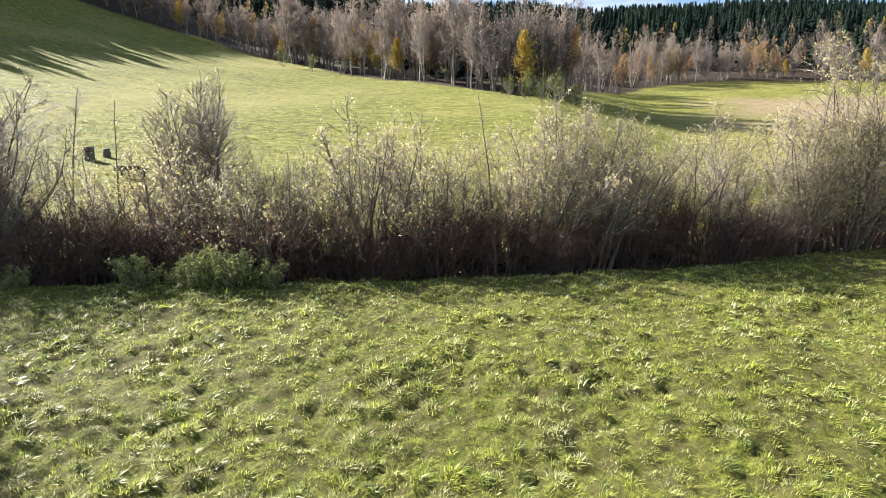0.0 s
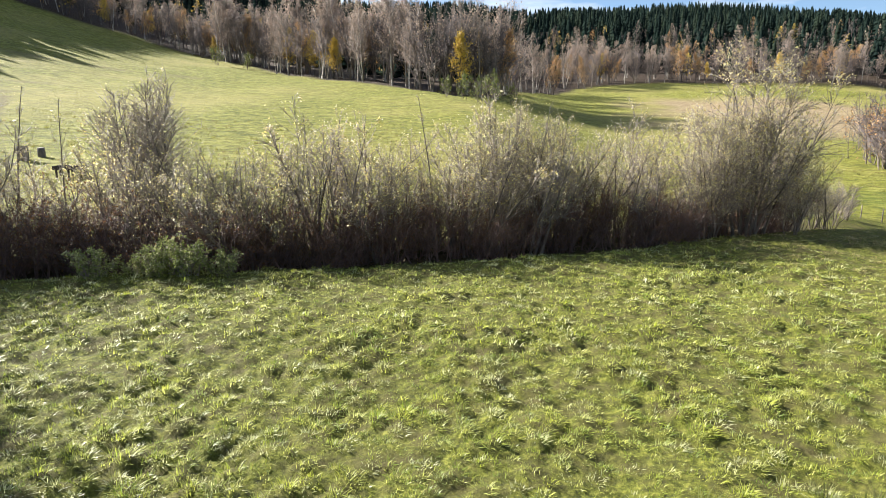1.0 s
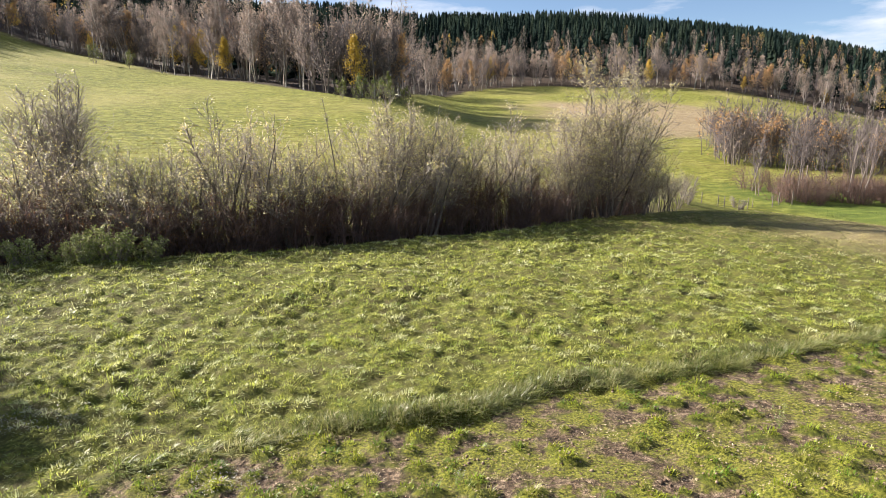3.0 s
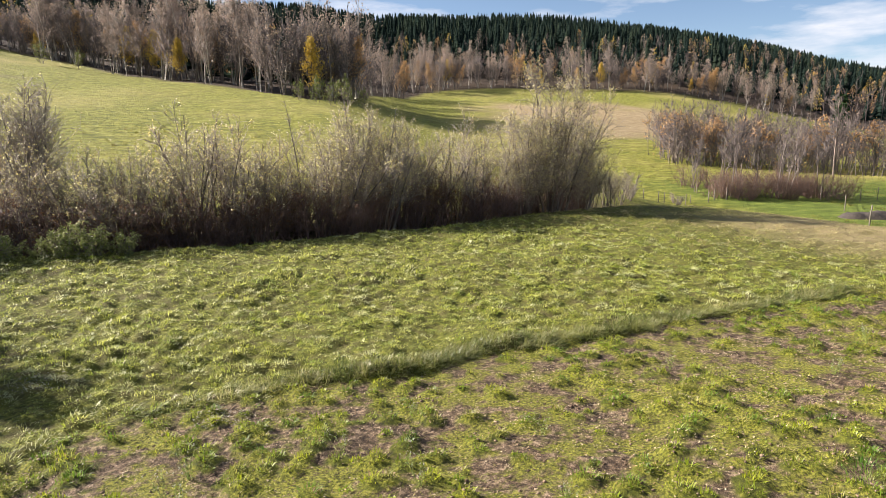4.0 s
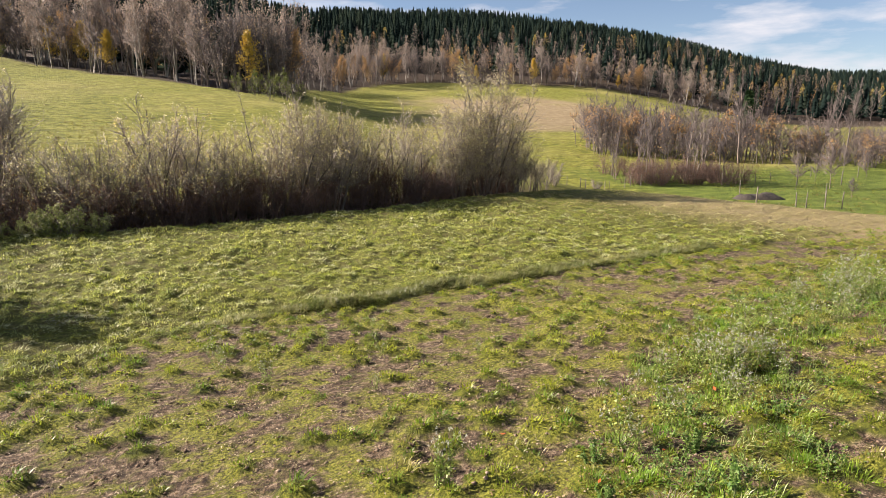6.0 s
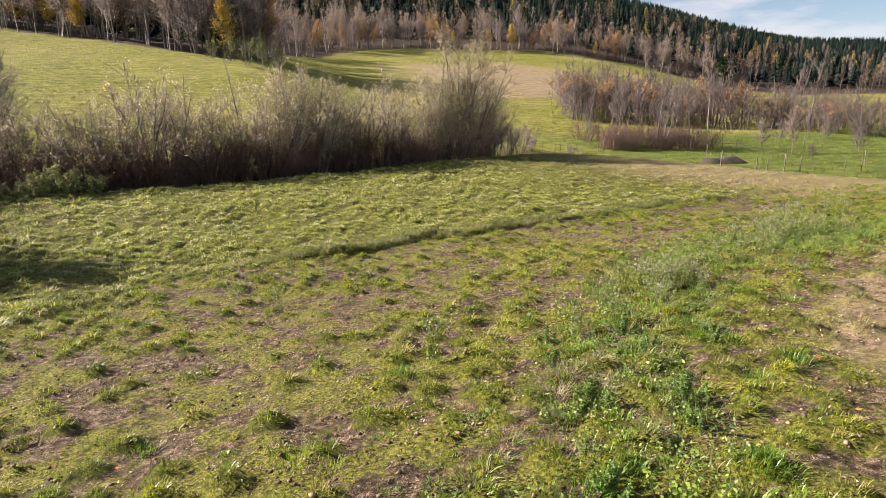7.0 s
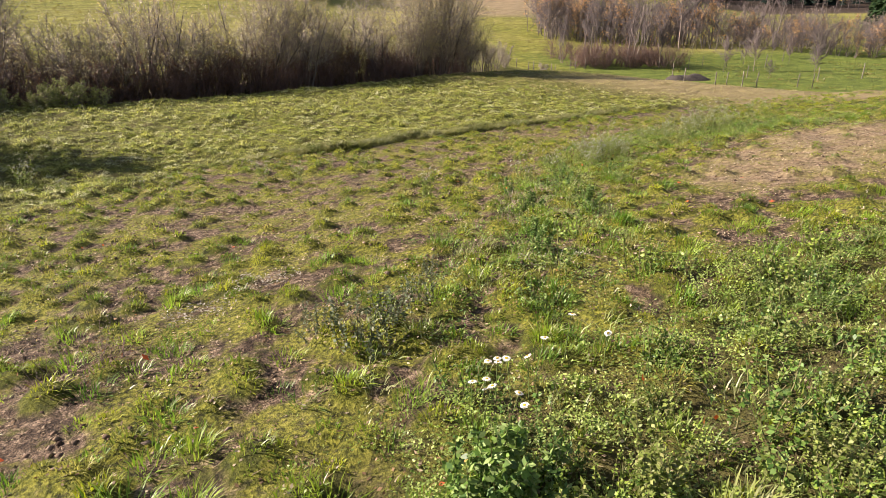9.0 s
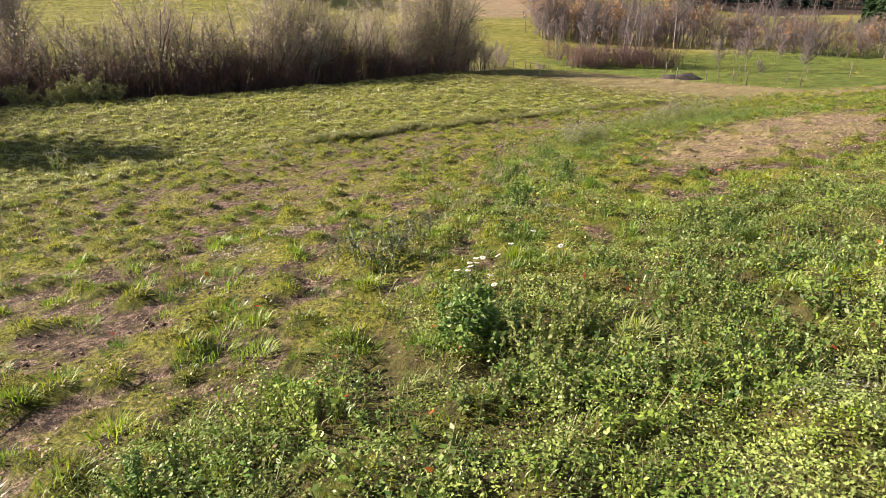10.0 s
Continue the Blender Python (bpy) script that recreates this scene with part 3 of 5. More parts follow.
clods("soil_clods", "crumbled reddish-brown clods and pebbles on bare soil", rng, p, 0.036, [(0.15, 0.105, 0.075), (0.20, 0.145, 0.10), (0.09, 0.062, 0.045), (0.25, 0.19, 0.14)])
p = scatter(rng, -12, 26, -13, 5, 16)
p = p[(p[:, 1] < edge_y(p[:, 0])) & (rng.uniform(0, 1, len(p)) > bare_patch(p[:, 0], p[:, 1]) * 0.9)]
tuft_field("withered_grass", "thin withered blades lying on the bare soil", rng, np.c_[p, rng.uniform(0.4, 1.0, len(p))], 4, 0.2, 0.10, 0.010,
           [(0.32, 0.25, 0.13), (0.24, 0.18, 0.09), (0.40, 0.33, 0.2), (0.16, 0.16, 0.05)], 1.6)
# rough tussocks on the pasture behind the hedge
n = 3600
q = np.c_[rng.uniform(-38, 24, n), 24 + 38 * rng.uniform(0, 1, n) ** 1.2]
q = q[(q[:, 1] > hedge_y(q[:, 0]) + 4) & (lumps(q[:, 0], q[:, 1], 4, 47) > 0.3)]
v = np.c_[rng.uniform(24, 78, 2600), rng.uniform(12, 62, 2600)]
q = np.vstack([q, v[(lumps(v[:, 0], v[:, 1], 5, 48) > 0.4) & (v[:, 0] + 0.25 * (v[:, 1] - 20) > 27)]])
tuft_field("pasture_tufts", "rough yellow-green tufts on the grazed slope", rng, np.c_[q, rng.uniform(0.5, 1.4, len(q))], 9, 0.25, 0.2, 0.035,
           [(0.12, 0.13, 0.02), (0.22, 0.22, 0.03), (0.30, 0.27, 0.08), (0.18, 0.13, 0.05)], 0.5)


# ---- shrubs and trees ----
def limb(rng, start, way, length, r0, r1, n, bend, rise):
    """A crooked limb as a row of points and radii."""
    pts, p, d = [start], np.array(start, float), unit(np.array(way, float))
    for i in range(n):
        d = unit(d + rng.normal(size=3) * bend + [0, 0, rise])
        p = p + d * length / n
        pts.append(p.copy())
    rad = np.linspace(r0, r1, n + 1)
    return np.array(pts), rad


def segs_of(pts, rad):
    return np.c_[pts[:-1], pts[1:], rad[:-1], rad[1:]]


def along(pts, rad, f):
    k = f * (len(pts) - 1)
    i = min(int(k), len(pts) - 2)
    t = k - i
    return pts[i] * (1 - t) + pts[i + 1] * t, unit(pts[i + 1] - pts[i]), rad[i] * (1 - t) + rad[i + 1] * t


def off_way(rng, d, angle):
    s = unit(np.cross(d, rng.normal(size=3)))
    return unit(d * math.cos(angle) + s * math.sin(angle))


def shrub(name, seed, height, stems, spread, twigs, leaves, label, category, colours, leaf=0.045, thick=1.0, twig_mat=None, stem_mat=None, lo=0.2, leaf_mat=None, arch=0.0, group="", fine=6, single=True, reach=1.0, foliage="thin pale yellow leaves", splay=(0.4, 1.0), bend=0.08, foot=0.28):
    """A many-stemmed shrub: stems, a crown of side twigs, and the leaves left on it."""
    rg = np.random.default_rng(seed)
    stem_m, twig_s, fine_s, tips = [], [], [], []
    for k in range(stems):
        a = rg.uniform(0, 2 * math.pi)
        lean = rg.uniform(0.05, spread)
        h = height * rg.uniform(0.62, 1.0)
        base = np.array([math.cos(a), math.sin(a), 0]) * foot * math.sqrt(rg.uniform(0.01, 1.0)) - [0, 0, 0.25]
        way = (math.cos(a) * lean, math.sin(a) * lean, 1)
        pts, rad = limb(rg, base, way, h, 0.042 * thick * rg.uniform(0.5, 1.3), 0.009 * min(1.0, thick), 8, bend, 0.03 - arch)
        stem_m.append(chain(pts, rad, 4))
        for j in range(twigs):
            f = rg.uniform(lo, 0.99)
            p, d, r = along(pts, rad, f)
            le = height * rg.uniform(0.09, 0.24) * (0.62 + 0.6 * math.sin(math.pi * min(1.0, f * 1.05)) - 0.25 * f) * reach
            q, qr = limb(rg, p, off_way(rg, d, rg.uniform(*splay)), le, min(r * 0.7, 0.017), 0.007 * min(1.0, thick), 2, 0.16, 0.05 - arch)
            twig_s.append(segs_of(q, qr))
            for e in range(fine):
                p2, d2, r2 = along(q, qr, rg.uniform(0.15, 1.0))
                w = p2 + off_way(rg, d2, rg.uniform(0.3, 0.9)) * le * rg.uniform(0.3, 0.7)
                fine_s.append((*p2, *w, max(0.0016, 0.0095 * min(1.0, thick))))
                tips += [w, (w + p2) * 0.5]
    ob = thing(name, label, category, group)
    crown = both(tubes(np.concatenate(twig_s), 3), cones(fine_s))
    if single:
        for v, f in stem_m:
            part("stem", mesh_of("stem", v, f, stem_mat or M_TWIG, True), ob)
    else:
        for m in stem_m:
            crown = both(m, crown)
    part("crown" if single else "brushwood", mesh_of("crown", *crown, twig_mat or M_TWIG), ob)
    if leaves:
        tips = np.array(tips)
        at = tips[rg.integers(0, len(tips), leaves)] + rg.normal(size=(leaves, 3)) * 0.03
        v, f = leaf_quads(at, leaf, rg)
        part("foliage", mesh_of("foliage", v, f, leaf_mat or M_LEAF, False, np.repeat(pick(rg, leaves, *colours), 4, 0)), ob, foliage)
    return ob


def bare_tree(name, seed, height, label, trunk_mat, twig_mat, branches, leaves, colours, width=0.22, leaf=0.22, fork=1, first=0.22, group="", fine=8, tw=1.0, category="tree", up=0.06, foliage="thin autumn leaves", splay=(0.35, 0.85), foot=0.12):
    """A slender tree: trunk, a crown of limbs and twigs, and leaves if any are left."""
    rg = np.random.default_rng(seed)
    trunk, crown, thin, tips = [], [], [], []
    for k in range(fork):
        a = rg.uniform(0, 6.283)
        lean = 0.16 * (fork > 1)
        h = height * (1 if k == 0 else rg.uniform(0.75, 0.95))
        pts, rad = limb(rg, (foot * k * math.cos(a), foot * k * math.sin(a), -0.3), (math.cos(a) * lean, math.sin(a) * lean, 1), h, height * 0.008, height * 0.0015, 9, 0.035, 0.02)
        trunk.append(chain(pts, rad, 6))
        for j in range(branches // fork):
            f = first + (0.98 - first) * rg.uniform(0, 1) ** 0.85
            p, d, r = along(pts, rad, f)
            g = (f - first) / (1 - first)
            le = height * width * (0.30 + 1.15 * math.sin(min(1.0, g + 0.22) ** 0.8 * math.pi) ** 0.8) * rg.uniform(0.6, 1.25)
            q, qr = limb(rg, p, off_way(rg, d, rg.uniform(*splay)), le, r * 0.45, 0.014 * tw, 3, 0.12, up)
            crown.append(segs_of(q, qr))
            for e in range(fine):
                p2, d2, r2 = along(q, qr, rg.uniform(0.1, 1.0))
                w = p2 + off_way(rg, d2 + np.array([0, 0, 0.25]), rg.uniform(0.3, 0.95)) * le * rg.uniform(0.3, 0.65)
                thin.append((*p2, *w, 0.015 * tw))
                tips += [w, (w + p2) * 0.5]
    ob = thing(name, label, category, group)
    for v, f in trunk:
        part("trunk", mesh_of("trunk", v, f, trunk_mat, True), ob)
    part("crown", mesh_of("crown", *both(tubes(np.concatenate(crown), 3), cones(thin)), twig_mat), ob)
    if leaves:
        tips = np.array(tips)
        at = tips[rg.integers(0, len(tips), leaves)] + rg.normal(size=(leaves, 3)) * 0.02 * height
        v, f = leaf_quads(at, leaf, rg)
        part("foliage", mesh_of("foliage", v, f, M_LEAF, False, np.repeat(pick(rg, leaves, *colours), 4, 0)), ob, foliage)
    return ob


def put(ob, x, y, turn=0.0, size=1.0, sink=0.0, tall=None):
    """Stand a thing on the ground."""
    z = float(ground_z(x, y)) - sink
    return Matrix.LocRotScale((x, y, z), Euler((0, 0, turn)), (size, size, tall or size))


def plant(kinds, spots, rg, low=0.85, high=1.15, sink=0.0):
    """Set plants of these kinds at the spots (x, y[, size]): the first of each is the built one, the rest are copies of it."""
    used = set()
    for i, spot in enumerate(spots):
        k = int(rg.integers(0, len(kinds))) if len(used) == len(kinds) else i % len(kinds)
        s = (spot[2] if len(spot) > 2 else 1.0) * rg.uniform(low, high)
        m = put(None, spot[0], spot[1], rg.uniform(0, 6.283), s, sink, s * rg.uniform(0.92, 1.08))
        if k in used:
            made_copy(kinds[k], m)
        else:
            used.add(k)
            kinds[k].matrix_basis = m


def made_copy(ob, m):
    keep = ob.matrix_basis.copy()
    ob.matrix_basis = Matrix()
    c = copy_thing(ob, m)
    ob.matrix_basis = keep
    return c


# ---- the hedge ----
SALLOW = [(0.52, 0.48, 0.24), (0.45, 0.43, 0.16), (0.62, 0.57, 0.40), (0.36, 0.28, 0.12), (0.55, 0.45, 0.16)]
BROWN = [(0.13, 0.065, 0.038), (0.19, 0.09, 0.04), (0.09, 0.075, 0.035), (0.22, 0.12, 0.05)]
rg = np.random.default_rng(21)
alders = [shrub("hedge_shrub", 100 + k, (5.3, 6.0, 5.2, 6.3, 5.6, 4.8)[k], (5, 6, 4, 7, 6, 3)[k], (0.34, 0.24, 0.42, 0.2, 0.3, 0.25)[k], (26, 24, 30, 22, 26, 34)[k], (1100, 1700, 800, 1100, 1900, 600)[k],
                "many-stemmed leafless shrub with a few pale yellow leaves", "shrub", SALLOW, 0.078, (1.4, 1.2, 1.5, 1.1, 1.3, 1.6)[k], None, M_BARK, lo=0.34, leaf_mat=M_SALLOW, group="shrubs of the hedge", fine=4, splay=(0.4, 1.0), bend=0.11, foot=0.55) for k in range(6)]
row = [(x, hedge_y(x) + rg.uniform(0.0, 3.8)) for x in np.arange(-19, 17.5, 0.60)]
row = [(x + rg.uniform(-0.4, 0.4), y, 0.82 if 7.0 < x < 12 else 0.80 if -9 < x < -5.5 else 0.5 if -13.6 < x < -10.2 else 0.96) for x, y in row]
plant(alders, row, rg, 0.8, 1.15)
tall = [shrub("tall_hedge_shrub", 130 + k, (7.6, 8.2, 7.2)[k], (11, 12, 12)[k], (0.17, 0.34, 0.3)[k], (78, 40, 34)[k], (1500, 7000, 1000)[k],
              "tall many-stemmed bush standing above the hedge, nearly bare", "shrub", SALLOW, 0.08, (1.1, 1.3, 1.2)[k], None, M_BARK, lo=(0.12, 0.2, 0.2)[k], leaf_mat=M_SALLOW, fine=5, splay=(0.45, 1.05), bend=0.1, foot=0.5) for k in range(3)]
for ob, x, y, s in ((tall[0], -9.6, 23.4, 0.98), (tall[1], 15.2, 23.8, 1.05), (tall[2], -15.0, 19.4, 0.95)):
    ob.matrix_basis = put(ob, x, y, 0.6, s)
for x, y, s in ((-17.6, 18.4, 1.0), (-19.5, 16.0, 1.2), (-14.4, 18.4, 0.86), (-16.2, 20.8, 1.0)):
    made_copy(tall[2], put(tall[2], x, y, x, s))
for x, y, s in ((17.8, 25.6, 0.74), (4.2, 22.6, 0.74), (5.9, 23.4, 0.70), (13.2, 23.2, 0.72)):
    made_copy(tall[1], put(tall[1], x, y, x, s))
sapling = bare_tree("sapling", 150, 7.4, "slender bare grey sapling rising out of the hedge", M_BARK, M_TWIG, 26, 120, SALLOW, 0.13, 0.06, 1, 0.3, "saplings in the hedge", 6, 0.35)
plant([sapling], [(1.5, 22.2, 0.88), (-5.2, 19.8, 0.62), (-14.0, 22.6, 0.85), (-13.0, 24.0, 0.8), (4.2, 23.0, 0.85), (5.4, 22.0, 0.8), (9.0, 23.0, 0.72), (-1.0, 23.4, 0.75)], rg, 0.95, 1.05)
brambles = [shrub("bramble_thicket", 170 + k, (3.0, 3.3, 2.7)[k], 20, 0.7, 13, (1100, 1400, 900)[k], "dense purple-brown thicket of bare twigs in the hedge bottom", "thicket",
                  BROWN, 0.075, 0.9, M_BRAMBLE, M_BRAMBLE, 0.06, None, 0.02, "thickets under the hedge", 3, False, 1.3, "withered brown leaves", foot=1.1) for k in range(3)]
low = [(x + rg.uniform(-0.4, 0.4), hedge_y(x) + rg.uniform(-0.3, 2.4), 0.95 if x < 10 else 0.75) for x in np.arange(-20, 18, 0.6)]
plant(brambles, low, rg, 0.8, 1.15)
WILLOW = [(0.216, 0.257, 0.0675), (0.297, 0.324, 0.101), (0.419, 0.419, 0.189), (0.149, 0.189, 0.0473)]
willows = [shrub("willow_bush", 190 + k, (1.35, 1.6)[k], 18, 0.75, 12, 2600, "low grey-green willow bush still in leaf at the meadow's rim", "bush", WILLOW, 0.085, 0.5, None, None, 0.1,
                 group="willow bushes", single=False, foliage="narrow grey-green leaves") for k in range(2)]
plant(willows, [(-8.8, 16.8, 0.88), (-6.2, 16.9, 1.05), (-7.6, 17.0, 0.62), (-5.2, 17.2, 0.72), (-12.0, 16.5, 0.55), (-7.0, 16.7, 0.72)], rg, 0.97, 1.03)
small = shrub("small_shrub", 199, 1.9, 6, 0.35, 14, 60, "small bare shrub standing apart in the grass", "shrub", SALLOW, 0.05, group="small shrubs")
plant([small], [(25.5, 31.5, 1.3), (28.5, 30.0, 0.7), (24.2, 29.6, 0.8), (30.5, 33.0, 0.6)], rg)
for x, y, s in ((18.2, 25.6, 0.72), (19.4, 26.8, 0.66), (20.6, 27.0, 0.6), (21.4, 28.4, 0.54), (22.6, 28.6, 0.48), (19.0, 28.0, 0.66), (16.6, 22.8, 0.5), (18.0, 24.2, 0.45), (23.4, 29.4, 0.42), (20.0, 25.6, 0.5), (21.6, 27.2, 0.45)):
    made_copy(alders[int(x * 7) % 6], put(None, x, y, x * 3, s))


# ---- woodland ----
AMBER = [(0.44, 0.25, 0.09), (0.38, 0.20, 0.08), (0.33, 0.21, 0.11), (0.48, 0.33, 0.14)]
GOLD = [(0.60, 0.42, 0.06), (0.52, 0.35, 0.05), (0.44, 0.33, 0.08)]
PALE = [(0.34, 0.26, 0.20), (0.28, 0.20, 0.15), (0.38, 0.30, 0.24)]
rg = np.random.default_rng(33)
GROUP = "trees of the wood edge"
birches = [bare_tree("birch_tree", 210 + k, (14.5, 13.0, 15.5)[k], "bare birch with a white trunk and pale brown twigs", M_BIRCH, M_PALE_TWIG, 50, (500, 1000, 700)[k], PALE, 0.16, 0.28, (1, 2, 2)[k], 0.2, GROUP, 13, 1.9) for k in range(3)]
ambers = [bare_tree("amber_tree", 220 + k, (11.0, 9.0)[k], "slender tree with thin rust-orange autumn leaves", M_BARK, M_FAR_TWIG, 44, (1500, 2600)[k], (AMBER, GOLD)[k], 0.19, 0.30, (2, 1)[k], 0.1, GROUP, 7, 1.8) for k in range(2)]
greys = [bare_tree("bare_tree", 230 + k, (13.0, 11.5)[k], "leafless grey-brown broadleaf tree", M_BARK, M_FAR_TWIG, 50, (120, 320)[k], PALE, 0.18, 0.25, (3, 2)[k], 0.1, GROUP, 13, 1.9) for k in range(2)]


def wood_spots(n, x0, x1, deep, rg, gap=2.0):
    got = []
    for k in range(n * 6):
        x = rg.uniform(x0, x1)
        y = float(wood_edge(x)) + 2 + 7 * float(lumps(x, 0.0, 9, 91)) + deep * rg.uniform(0, 1) ** 1.3
        if all((x - a) ** 2 + (y - b) ** 2 > gap ** 2 for a, b in got[-140:]):
            got.append((x, y))
        if len(got) == n:
            break
    return got


front = wood_spots(125, -62, 30, 22, rg, 2.3)
mixed = birches + greys + ambers
share = [0.15, 0.16, 0.14, 0.20, 0.17, 0.11, 0.07]
first = set()
for x, y in front + wood_spots(130, 30, 210, 20, rg, 2.6) + wood_spots(40, -120, -62, 20, rg, 3.4):
    k = int(rg.choice(7, p=share))
    s = rg.uniform(0.65, 1.15) * (1.38 if -50 < x < 26 else 1.05)
    m = put(None, x, y, rg.uniform(0, 6.283), s)
    if k in first:
        made_copy(mixed[k], m)
    else:
        first.add(k)
        mixed[k].matrix_basis = m


def spruce_wood(name, label, spots, rg, tiers=6, sides=5):
    """Far spruces, joined: ragged drooping skirts round a spire."""
    vs, fs, ts, base = [], [], [], 0
    for x, y, h in spots:
        z0 = float(land(x, y)) - 0.5
        # dark needle greens pushed towards blue, with distance haze mixed into the colour
        tone = np.array([(0.013, 0.021, 0.017), (0.019, 0.027, 0.019), (0.009, 0.015, 0.013)][int(rg.integers(0, 3))]) * rg.uniform(0.8, 1.3)
        w = h * rg.uniform(0.15, 0.23)
        for k in range(tiers):
            f = k / tiers
            zt, zb = z0 + h * (0.16 + 0.84 * (f + 1.3 / tiers)), z0 + h * (0.14 + 0.84 * f)
            r = w * (1 - f) ** 0.85 + 0.1
            a = np.arange(sides) * 2 * math.pi / sides + rg.uniform(0, 6)
            rr = r * rg.uniform(0.6, 1.25, sides)
            ring = np.c_[x + np.cos(a) * rr, y + np.sin(a) * rr, zb + rg.uniform(-0.04, 0.04, sides) * h]
            vs.append(np.vstack([ring, [[x, y, min(zt, z0 + h)]]]))
            i = np.arange(sides)
            fs.append(np.c_[base + i, base + (i + 1) % sides, np.full(sides, base + sides)])
            ts.append(np.tile(tone, (sides + 1, 1)))
            base += sides + 1
    me = mesh_of(name, np.vstack(vs), np.vstack(fs), M_NEEDLE, False, np.vstack(ts))
    return tagged(new(name, me), label, "forest", kind="stuff")


def leaf_wood(name, label, spots, rg):
    """Far leafless broadleaf trees, joined: trunk, a spray of limbs and loose leaf tufts."""
    seg, at, tone = [], [], []
    for x, y, h, c in spots:
        z0 = float(land(x, y)) - 0.4
        seg.append((x, y, z0, x + rg.normal() * 0.3, y, z0 + h * 0.9, 0.16, 0.04))
        for k in range(15):
            f = rg.uniform(0.25, 0.95)
            a, le = rg.uniform(0, 6.283), h * 0.26 * (1.2 - f) * rg.uniform(0.6, 1.3)
            p = (x, y, z0 + h * f * 0.9)
            q = (x + math.cos(a) * le * 0.7, y + math.sin(a) * le * 0.7, p[2] + le * 0.8)
            seg.append((*p, *q, 0.09, 0.04))
            for e in range(3):
                t = rg.uniform(0.3, 1)
                b = [p[i] * (1 - t) + q[i] * t for i in range(3)]
                o = rg.normal(size=3) * le * 0.3 + [0, 0, le * 0.25]
                seg.append((*b, b[0] + o[0], b[1] + o[1], b[2] + o[2], 0.055, 0.03))
        if c is not None:
            m = 120
            f = rg.uniform(0.25, 1, m)
            wid = h * 0.2 * np.sin(np.clip(f, 0, 1) * math.pi * 0.9 + 0.25)
            a = rg.uniform(0, 6.283, m)
            rr = wid * np.sqrt(rg.uniform(0, 1, m))
            at.append(np.c_[x + np.cos(a) * rr, y + np.sin(a) * rr, z0 + h * f])
            tone.append(pick(rg, m, *c))
    v, f = tubes(np.array(seg), 3)
    ob = tagged(new(name, mesh_of(name, v, f, M_FAR_TWIG)), label, "forest", kind="stuff")
    at, tone = np.vstack(at), np.vstack(tone)
    v, f = leaf_quads(at, 0.55, rg)
    tagged(part("leaves", mesh_of("leaves", v, f, M_LEAF, False, np.repeat(tone, 4, 0)), ob), "thin amber and gold autumn foliage", kind="stuff")
    return ob


def slope_spots(n, x0, x1, y0, y1, rg, inside):
    p = np.c_[rg.uniform(x0, x1, n), rg.uniform(y0, y1, n)]
    w = p[:, 1] - wood_edge(p[:, 0])
    az = np.degrees(np.arctan2(p[:, 0], p[:, 1]))
    return p[(w > inside) & (az > -42) & (az < 72)]


rg = np.random.default_rng(44)
p = slope_spots(14000, -260, 900, 150, 700, rg, 42)
spruce_wood("spruce_forest", "dark spruce forest covering the ridge", [(x, y, rg.uniform(6, 14.5)) for x, y in p], rg)
p = slope_spots(1500, -160, 420, 110, 330, rg, 9)
p = p[:460]
tones = [None, None, None, AMBER, GOLD, PALE, PALE]
leaf_wood("broadleaf_wood", "leafless autumn broadleaf wood with amber patches", [(x, y, rg.uniform(9, 16), tones[int(rg.integers(0, 7))]) for x, y in p], rg)
# the stand beyond the brow that throws the long shadows over the pasture
p = np.c_[rg.uniform(-165, -112, 190), rg.uniform(105, 235, 190)]
spruce_wood("hilltop_spruces", "row of dark spruces on the brow of the hill", [(x, y, rg.uniform(13, 19)) for x, y in p if x < -96 - 0.12 * y], rg)


# ---- the valley ----
rg = np.random.default_rng(55)
THICK = "bushes of the valley thicket"
scrub = [bare_tree("valley_bush", 300 + k, (6.2, 7.0, 5.2)[k], "bare purplish-brown bush in the valley thicket", M_BARK, M_FAR_TWIG, 46, (60, 30, 420)[k], (PALE, PALE, AMBER)[k], 0.24, 0.2, 5, 0.05, THICK, 9, 1.2, "bush", 0.05, splay=(0.45, 1.1), foot=0.3) for k in range(3)]
spots = []
for k in range(150):
    a, r = radians(rg.uniform(36, 72)), 87 + 22 * rg.uniform(0, 1) ** 1.5
    spots.append((-2.7 + r * math.sin(a), -10.8 + r * math.cos(a), 1.08 if a < 0.9 else 0.78))
plant(scrub, spots, rg, 0.85, 1.25)
valley_birch = [bare_tree("young_birch", 320 + k, (8.0, 7.0)[k], "young birch with thin pale stem and bare twigs", M_PALE_TWIG, M_FAR_TWIG, 44, 0, PALE, 0.13, 0.1, (1, 2)[k], 0.25, "young birches by the stream", 10, 1.0, foot=0.3) for k in range(2)]
plant(valley_birch, [(38.5, 35.6, 1), (40.9, 32.8, 1), (37.4, 34.6, 0.8), (40.0, 34.6, 1.0), (42.0, 34.4, 0.95), (39.5, 38, 0.9), (42.5, 39, 1.1), (37, 39, 0.9), (44, 36, 0.85), (46, 34, 0.9), (41.8, 41, 1.1), (36, 37, 0.7), (48.5, 38.5, 1), (43.6, 31.5, 0.8), (62, 46, 1.3), (70, 38, 1.4), (74, 44, 1.4)], rg, 0.9, 1.1)
plant([made_copy(brambles[0], Matrix())], [(36 + 1.3 * k + rg.uniform(-0.4, 0.4), 35.5 - 0.35 * k + rg.uniform(-1.5, 1.5), 0.8) for k in range(9)] + [(36 + rg.uniform(0, 11), 33.5 + rg.uniform(-1, 6.5), 0.75) for k in range(14)], rg)
